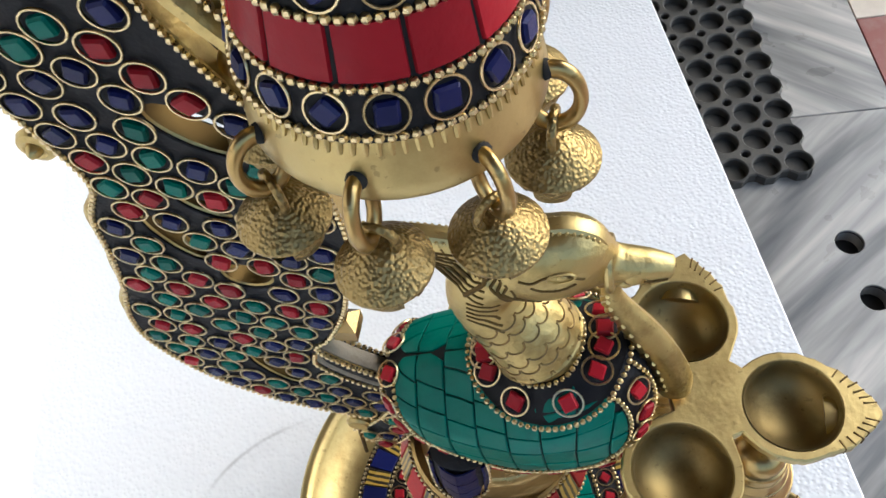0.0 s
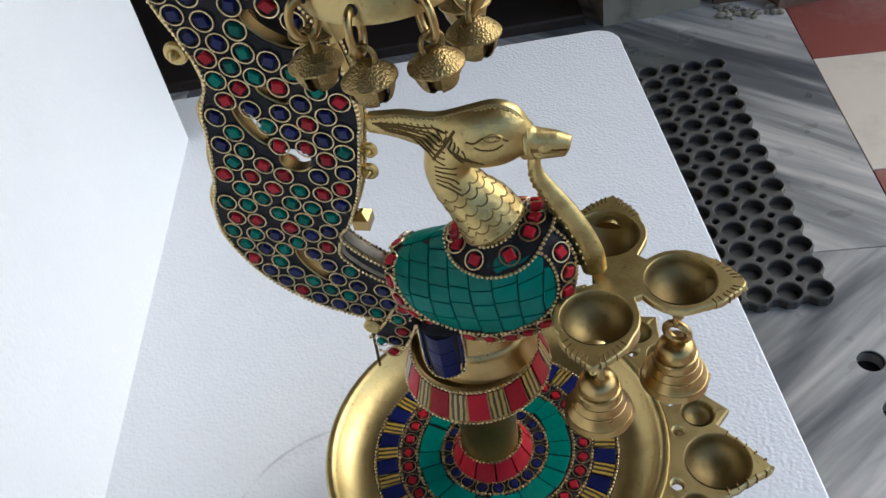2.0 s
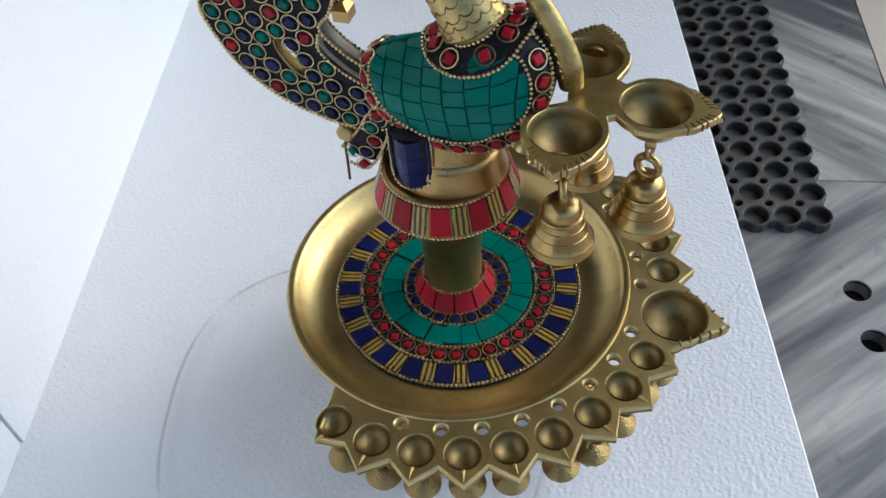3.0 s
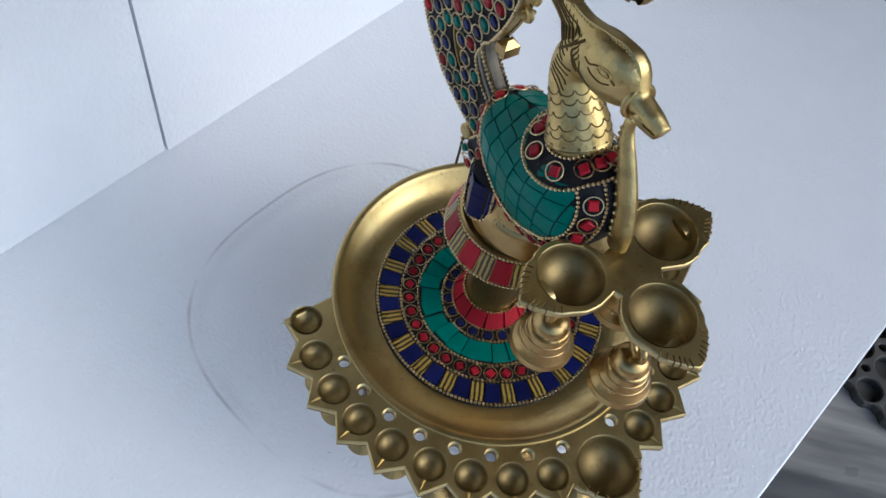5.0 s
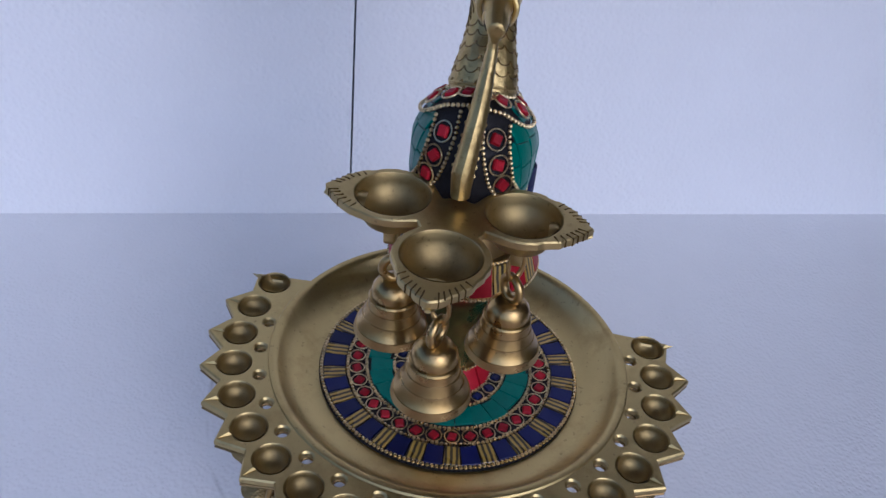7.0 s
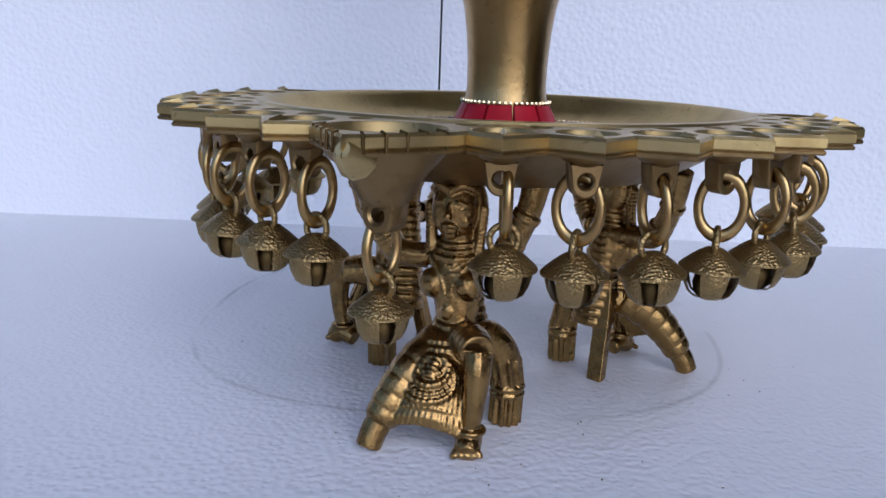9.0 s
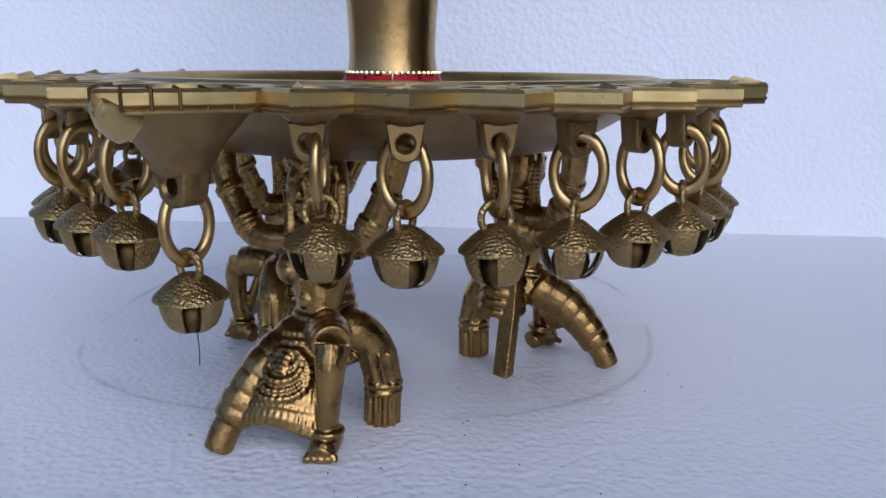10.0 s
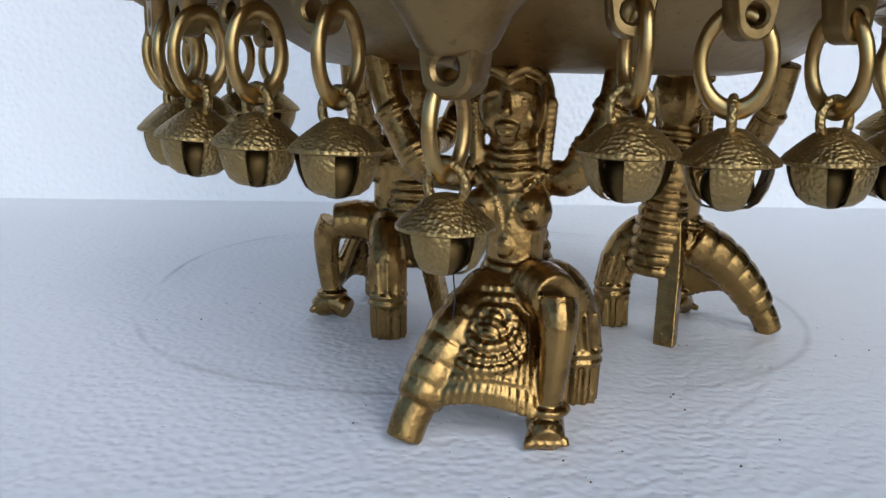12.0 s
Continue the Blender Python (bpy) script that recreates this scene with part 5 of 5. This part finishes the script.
# neck, trunk, breasts
fig.tube(*limb([(0.0490, 0.0010, 0.0640), (0.0490, 0.0012, 0.0575), (0.0500, 0.0014, 0.0500), (0.0520, 0.0022, 0.0420), (0.0535, 0.0026, 0.0345), (0.0545, 0.0026, 0.0270)], (0.0056, 0.0062, 0.0084, 0.0074, 0.0060, 0.0078), 5, 18))
fig.ball((0.0488, 0.0010, 0.0545), (0.0056, 0.0112, 0.0046), 18, 12)
for y in (-0.0046, 0.0060):
    fig.ball((0.0546, y, 0.0478), 0.0050, 14, 10)
    fig.ring(0.0011, 0.0004, 10, 5, pose(0.0595, y, 0.0476, 0, 90, 0))
for z, r, x in ((0.0610, 0.0058, 0.0492), (0.0592, 0.0062, 0.0494), (0.0574, 0.0072, 0.0496)):
    fig.ring(r, 0.0008, 22, 6, pose(x, 0.0010, z, 0, 10, 0))
for s in (-1, 1):
    fig.beads(spaced(spline([(0.0530, 0.0008 + s * 0.0074, 0.0560), (0.0566, 0.0008 + s * 0.0036, 0.0522), (0.0582, 0.0008 + s * 0.0012, 0.0470), (0.0584, 0.0012, 0.0400)], 5), 0.0014), 0.0010)
    fig.beads(spaced(spline([(0.0540, 0.0008 + s * 0.0046, 0.0568), (0.0566, 0.0008 + s * 0.0018, 0.0545), (0.0570, 0.0008, 0.0538)], 5), 0.0013), 0.0009)
fig.ball((0.0588, 0.0012, 0.0400), (0.0014, 0.0022, 0.0026), 10, 8)
# raised arms with bangles
for s, y0, elbow, wrist, palm in ((-1, -0.0088, (-0.0205, 0.0572), (-0.0278, 0.0690), (-0.0315, 0.0815)), (1, 0.0104, (0.0172, 0.0590), (0.0226, 0.0705), (0.0250, 0.0815))):
    fig.tube(*limb([(0.0490, y0, 0.0548), (0.0505, (y0 + elbow[0]) / 2, 0.0550), (0.0510, *elbow), (0.0500, *wrist), (0.0485, *palm)], (0.0042, 0.0040, 0.0041, 0.0038, 0.0044), 6, 14))
    a, b = Vector((0.0510, *elbow)), Vector((0.0500, *wrist))
    for t in (0.05, 0.16, 0.28, 0.92, 1.02):
        fig.ring(0.0040, 0.0007, 16, 6, Matrix.Translation(a.lerp(b, t)) @ (b - a).to_track_quat("Z", "Y").to_matrix().to_4x4())
# outstretched leg with raised bands, and its bare foot
fig.tube(*banded([(0.0560, -0.0006, 0.0290), (0.0645, -0.0064, 0.0228), (0.0705, -0.0110, 0.0150), (0.0745, -0.0140, 0.0078)], (0.0076, 0.0071, 0.0062, 0.0053), 6, 0.07))
fig.tube(*limb([(0.0738, -0.0135, 0.0090), (0.0760, -0.0152, 0.0050), (0.0776, -0.0164, 0.0004)], (0.0044, 0.0042, 0.0040), 5, 14))
# raised knee, thigh with folds, and the smooth shin with its foot
fig.tube(*banded([(0.0540, 0.0046, 0.0290), (0.0610, 0.0096, 0.0318), (0.0672, 0.0140, 0.0312)], (0.0066, 0.0064, 0.0056), 6, 0.06))
fig.tube(*limb([(0.0676, 0.0144, 0.0310), (0.0700, 0.0150, 0.0260), (0.0704, 0.0144, 0.0160), (0.0696, 0.0134, 0.0075)], (0.0050, 0.0046, 0.0036, 0.0032), 6, 14), flat=((0, 1, 0), 0.88))
fig.ring(0.0040, 0.0010, 16, 6, pose(0.0696, 0.0134, 0.0078))
fig.ball((0.0705, 0.0118, 0.0080), (0.0030, 0.0022, 0.0020), 10, 8)
fig.tube([(0.0640, 0.0118, 0.0030), (0.0690, 0.0128, 0.0048), (0.0735, 0.0138, 0.0030), (0.0752, 0.0142, 0.0022)], [0.0034, 0.0042, 0.0040, 0.0032], 14)
for k in range(5):
    fig.tube([(0.0735, 0.0106 + 0.0017 * k, 0.0030), (0.0768 - 0.0006 * k, 0.0103 + 0.0019 * k, 0.0014)], [0.0011, 0.0011], 8)
# pleated skirt spread between the knees, its hem arched
WAIST = (Vector((0.0600, -0.0040, 0.0335)), Vector((0.0600, 0.0078, 0.0340)))
HEM = (Vector((0.0738, -0.0136, 0.0072)), Vector((0.0716, 0.0112, 0.0072)))


def skirt(w, t, out=0.0):
    """A point of the skirt: w from knee to knee, t from the waist to the hem."""
    bow = math.sin(w * math.pi)
    p = WAIST[0].lerp(WAIST[1], w).lerp(HEM[0].lerp(HEM[1], w), t)
    return tuple(p + Vector((0.0032 * math.sin(t * math.pi) * bow + 0.0024 * bow * t + out, 0, 0.0034 * bow * t)))


for k in range(19):
    w = k / 18
    fig.tube([skirt(w, t) for t in (0.0, 0.25, 0.5, 0.75, 1.0)], [0.0016, 0.0018, 0.0020, 0.0022, 0.0021], 8)
for k in range(14):
    w = (k + 0.5) / 14
    fig.tube([skirt(w, 0.80, 0.0012), skirt(w, 0.92, 0.0018), skirt(w, 1.04, 0.0014)], [0.0009, 0.0012, 0.0010], 8)
for t, a, b, r in ((0.08, 0.05, 0.95, 0.0011), (0.16, 0.10, 0.90, 0.0010), (0.80, 0.0, 1.0, 0.0009)):
    fig.beads(spaced([skirt(a + (b - a) * q / 16, t, 0.0020) for q in range(17)], 0.0016), r)
for drop, half, r in ((0.42, 0.20, 0.0010), (0.54, 0.28, 0.0013), (0.64, 0.34, 0.0010), (0.73, 0.40, 0.0012)):
    loop = [skirt(0.52 + half * math.sin(q), 0.22 + (drop - 0.22) * (0.5 + 0.5 * math.cos(q)), 0.0024) for q in (radians(-150 + 15 * k) for k in range(21))]
    fig.beads(spaced(loop, 0.0018), r)
for k in range(5):
    fig.tube(spline([skirt(0.40, 0.24 + 0.05 * k, 0.0022), skirt(0.50, 0.22 + 0.05 * k, 0.0030), skirt(0.62, 0.26 + 0.05 * k, 0.0024)], 4), 0.0007, 6)
# girdle
for z, r in ((0.0362, 0.0058), (0.0346, 0.0066), (0.0330, 0.0074)):
    fig.ring(r, 0.0009, 24, 6, pose(0.0545, 0.0024, z, 0, 8, 0))
# ribbed back, fringed haunch and the flat prop behind
fig.tube(*banded([(0.0478, 0.0012, 0.0560), (0.0468, 0.0018, 0.0450), (0.0462, 0.0030, 0.0330), (0.0455, 0.0040, 0.0190)], (0.0060, 0.0068, 0.0080, 0.0088), 12, 0.10, 20))
fig.tube(*limb([(0.0540, 0.0060, 0.0300), (0.0482, 0.0118, 0.0298), (0.0440, 0.0160, 0.0225), (0.0424, 0.0174, 0.0120), (0.0424, 0.0170, 0.0)], (0.0056, 0.0058, 0.0056, 0.0048, 0.0047), 6, 16))
for k in range(11):
    q = 2 * math.pi * k / 11
    c, d = math.cos(q), math.sin(q)
    fig.tube([(0.0424 + 0.0047 * c, 0.0170 + 0.0047 * d, 0.0), (0.0424 + 0.0048 * c, 0.0173 + 0.0048 * d, 0.0095)], 0.0009, 6)
    fig.tube([(0.0425 + 0.0050 * c, 0.0174 + 0.0050 * d, 0.0135), (0.0442 + 0.0055 * c, 0.0160 + 0.0055 * d, 0.0230)], 0.0007, 6)
for z in (0.0105, 0.0128):
    fig.ring(0.0050, 0.0010, 18, 6, pose(0.0425, 0.0174, z))
prop = [Vector((0.0470, -0.0010, 0.0370)), Vector((0.0448, -0.0034, 0.0240)), Vector((0.0398, -0.0069, 0.0))]
for a, b in zip(prop, prop[1:]):
    fig.add([p + Vector(o) for p in (a, b) for o in ((0.0028, -0.0022, 0), (0.0012, 0.0040, 0), (-0.0030, 0.0022, 0), (-0.0014, -0.0040, 0))],
            [(0, 1, 2, 3), (7, 6, 5, 4), (0, 4, 5, 1), (1, 5, 6, 2), (2, 6, 7, 3), (3, 7, 4, 0)])
figure_mesh = fuse(fig, "carrier_figure", BRASS_FIGURE, 0.0004, 1)


def carrier(turn, frm, to):
    """The figure turned about the lamp's axis, so that its point frm comes to rest at to."""
    m = pose(0, 0, 0, 0, 0, turn)
    p = m @ Vector((*frm, 0))
    return Matrix.Translation((to[0] - p.x, to[1] - p.y, 0)) @ m


for at in (Matrix(), carrier(140, (0.0785, -0.0165), (-0.0315, 0.0712)), carrier(-114, (0.0765, 0.0139), (-0.0092, -0.0712))):
    part("carrier_figure", figure_mesh, None, lamp, "small plain brass kneeling figure holding up the tray", at=at)

# ---- bells that hang from the lamp ----


def jingle_bell(at, label, group, link=0.0155, flip=0.0, size=1.0, width=0.0058):
    """A slotted bell on an oval link; its origin is the hole that it hangs in."""
    ob = thing("jingle_bell", label, "bell", at, group)
    half = link / 2 + 0.0006
    lm = pose(0, 0, -link / 2 + 0.0004, 90, 0, flip)
    part("link", Geo().ring(width, 0.0013, 30, 12, lm, 1.0, half / width), BRASS_BELL, ob, "oval brass link", sharp=70)
    top = -link - 0.0028 * size
    s = size
    part("loop", Geo().ring(0.0040 * s, 0.0009, 22, 10, pose(0, 0, top + 0.0008, 90, 0, flip + 90), 1.0, 1.0), BRASS_HAMMERED, ob, sharp=70)
    cap = [(0.0, -0.0004), (0.0024, -0.0008), (0.0042, -0.0019), (0.0064, -0.0036), (0.0088, -0.0057), (0.0096, -0.0066), (0.0096, -0.0073), (0.0088, -0.0076), (0.0078, -0.0074), (0.0, -0.0066)]
    part("cap", Geo().lathe([(r * s, z * s) for r, z in reversed(cap)], 30, pose(0, 0, top)), BRASS_HAMMERED, ob)
    low = [(0.0084, -0.0072), (0.0082, -0.0092), (0.0075, -0.0117), (0.0062, -0.0142), (0.0046, -0.0154), (0.0022, -0.0159), (0.0010, -0.0159), (0.0010, -0.0150), (0.0022, -0.0150), (0.0040, -0.0146), (0.0054, -0.0134), (0.0066, -0.0112), (0.0073, -0.0090), (0.0075, -0.0072)]
    part("shell", Geo().lathe([(r * s, z * s) for r, z in reversed(low)], 32, pose(0, 0, top, 0, 0, flip + 35), closed=True, skip=lambda k: k % 8 in (0, 1, 2)), BRASS_HAMMERED, ob, "slotted lower shell", sharp=50)
    part("clapper", Geo().ball((0, 0, top - 0.0115 * s), 0.0050 * s, 12, 8), PATINA, ob, "dark iron pellet")
    return ob


rng2 = random.Random(7)
for s in (-1, 1):
    for k in range(1, 10):
        a = math.degrees(cup_angle(k)) * s + (1.8 if s < 0 and k > 5 else 0.9 if k == 9 else 0.0)
        m = pose(0, 0.0020 if k < 7 else 0.0, 0) @ cell(a) @ pose(0.0985 if k == 8 and s > 0 else 0.1000, 0, H - (0.0106 if s > 0 and k == 9 else 0.0122))
        jingle_bell(m @ pose(0, 0, 0, rng2.uniform(-3, 3), rng2.uniform(-3, 3), 0), size=0.92, link=0.0150, label="small round brass jingle bell hanging under the tray", group="jingle bells round the tray", flip=rng2.uniform(-8, 8) if rng2.random() < 0.7 else rng2.uniform(20, 60))
low_bell = jingle_bell(pose(0.1042, -0.0018, H - 0.0238), "round brass jingle bell hanging lower under the large oil cup", "jingle bells round the tray", link=0.0150, flip=BIG_TURN, size=0.90, width=0.0062)
part("thread", Geo().tube(spline([(0.0012, 0.0022, -0.028), (0.0008, 0.0018, -0.032), (0.0010, 0.0022, -0.036), (0.0004, 0.0016, -0.040)], 4), 0.00014, 5), BLACK, low_bell, "fine dark thread caught in the slot")


def hand_bell(at, label, turn):
    """A turned bell on a wire link; its origin is the hole that it hangs in."""
    ob = thing("hanging_bell", label, "bell", at, "bells under the oil cups")
    part("link", Geo().ring(0.0034, 0.0009, 22, 8, pose(0, 0, -0.0056, 90, 0, turn), 1.0, 1.75), BRASS_BELL, ob, "thin brass link", sharp=70)
    part("eyelet", Geo().ring(0.0048, 0.0017, 26, 10, pose(0, 0, -0.0163, 90, 0, turn + 90)), BRASS_BELL, ob, "thick brass eyelet", sharp=70)
    p = [(0.0, 0.0), (0.0040, -0.0003), (0.0064, -0.0016), (0.0079, -0.0038), (0.0084, -0.0060), (0.0083, -0.0077), (0.0090, -0.0081), (0.0094, -0.0089), (0.0091, -0.0097), (0.0096, -0.0126), (0.0099, -0.0128), (0.0100, -0.0133), (0.0112, -0.0166), (0.0115, -0.0168),
         (0.0116, -0.0173), (0.0130, -0.0205), (0.0137, -0.0216), (0.0140, -0.0217), (0.0141, -0.0223), (0.0146, -0.0241), (0.0147, -0.0249), (0.0142, -0.0253), (0.0130, -0.0236), (0.0108, -0.0190), (0.0085, -0.0120), (0.0068, -0.0060), (0.0, -0.0030)]
    part("bell_body", Geo().lathe(list(reversed(p)), 48, pose(0, 0, -0.0212)), BRASS_BELL, ob, "turned brass bell with fine grooves", sharp=28)
    part("clapper", Geo().tube([(0, 0, -0.025), (0, 0, -0.0445)], 0.0009, 6).ball((0, 0, -0.0445), (0.0034, 0.0034, 0.0040), 14, 9), BRASS_FIGURE, ob, "dark clapper")
    return ob


for (x, y, deg), turn, aside in zip(CUPS, (15, -50, 70), (0.0025, 0.0003, 0.0015)):
    hand_bell(pose(x, y + aside, CUPZ - 0.0165), "turned brass bell hanging under a leaf-shaped cup", turn)

# the inlaid bell above the peacock's head
big_bell = thing("inlaid_bell", "brass bell inlaid with red tiles and blue stones", "bell", Matrix.Translation(BELL))
ZB = 0.3495
pr = [(0.0262, 0.0), (0.0266, 0.0012), (0.0262, 0.0035), (0.0252, 0.0095), (0.0243, 0.0130), (0.0225, 0.0205), (0.0205, 0.0300), (0.0190, 0.0375), (0.0170, 0.0470), (0.0130, 0.0560), (0.0070, 0.0620), (0.0, 0.0640)]
inner = [(0.0, 0.0600), (0.0110, 0.0540), (0.0160, 0.0450), (0.0215, 0.0180), (0.0245, 0.0020), (0.0254, 0.0)]
lug_holes = [-138 + 45 * k for k in range(8)]
part("bell_body", Geo().lathe(list(inner) + [(r, z) for r, z in pr], 72, pose(0, 0, ZB)), BRASS, big_bell, "polished brass rim and body", sharp=40)
part("crown_loop", Geo().ring(0.0060, 0.0020, 22, 8, pose(0, 0, ZB + 0.0680, 90, 0, 0)), BRASS_CAST, big_bell)


def bell_r(z):
    return float(np.interp(z, [b for _, b in pr], [a for a, _ in pr]))


def bell_band(name, z0, z1, mat, label=""):
    steps = [z0 + (z1 - z0) * k / 6 for k in range(7)]
    prof2 = [(bell_r(z0) - 0.0005, z0)] + [(bell_r(z) + 0.0008, z) for z in steps] + [(bell_r(z1) - 0.0005, z1)]
    return part(name, Geo().lathe(prof2, 72, pose(0, 0, ZB)), mat, big_bell, label)


bell_band("stone_bed", 0.0128, 0.0545, RESIN, "black resin bed with stones")
flute = Geo().tube([(bell_r(z) + 0.0001, 0, ZB + z) for z in (0.0100, 0.0116, 0.0132)], [0.0004, 0.0006, 0.0004], 6).mesh("flute", BRASS)
for k in range(78):
    part("flute", flute, None, big_bell, at=cell(360 / 78 * k))
for z in (0.0140, 0.0222, 0.0330, 0.0420, 0.0520):
    r = bell_r(z) + 0.0012
    n = int(2 * math.pi * r / 0.0018)
    part("bead_ring", Geo().beads([(r * math.cos(2 * math.pi * k / n), r * math.sin(2 * math.pi * k / n), ZB + z) for k in range(n)], 0.0009), WIRE, big_bell, kind="stuff")
n = 17
for z, n, r in ((0.0181, 17, 0.0037), (0.0374, 14, 0.0037)):
    for k in range(n):
        a = 360 / n * k + 7
        tilt = 90 - math.degrees(math.atan2(bell_r(z - 0.003) - bell_r(z + 0.003), 0.006))
        stone(big_bell, BLUE, cell(a) @ pose(bell_r(z) + 0.0007, 0, ZB + z, 0, tilt, 0), r)
for z0, z1, n, mat in ((0.0232, 0.0322, 13, RED), (0.0430, 0.0510, 12, RED)):
    t = cone_tile(bell_r(z0) + 0.0006, ZB + z0, bell_r(z1) + 0.0006, ZB + z1, 360 / n - 1.2, 0.0008, 4).mesh("tile", mat)
    for k in range(n):
        part("red_tile", t, None, big_bell, at=cell(360 / n * k + 3))
# black beads sunk in the rim stand for the dark of drilled holes
hole = Geo().ball((bell_r(0.0048) * 0.995, 0, ZB + 0.0048), 0.0019, 10, 7).mesh("hole", BLACK)
for deg in lug_holes:
    part("hole", hole, None, big_bell, "black bead standing for the darkness of a drilled hole", at=cell(deg))
for k, deg in enumerate(lug_holes):
    r = 0.0262
    m = Matrix.Translation(BELL) @ cell(deg) @ pose(r + 0.0014, 0, ZB + 0.0040)
    jingle_bell(m @ pose(0, 0, 0, rng2.uniform(-4, 4), 0, 0), "small round brass jingle bell on the rim of the inlaid bell", "jingle bells round the inlaid bell", link=0.0118, flip=0, size=0.94, width=0.0046)

# crumbs of dirt on the sheet round the figures' feet
crumbs, seeds = Geo(), random.Random(21)
for _ in range(45):
    cx, cy, wide = seeds.choice(((0.082, -0.016, 0.012), (0.078, 0.02, 0.014), (-0.02, 0.085, 0.02), (0.035, 0.0, 0.04), (-0.01, -0.09, 0.02)))
    x, y = seeds.gauss(cx, wide), seeds.gauss(cy, wide)
    r = 0.00022 * seeds.uniform(0.4, 1.5)
    crumbs.ball((x, y, r * 0.4), (r * seeds.uniform(0.7, 1.8), r, r * 0.6), 5, 3)
tagged(new("dirt_crumbs", crumbs.mesh("dirt_crumbs", PATINA)), "dark crumbs of dirt scattered on the white foam", "dirt", kind="stuff")
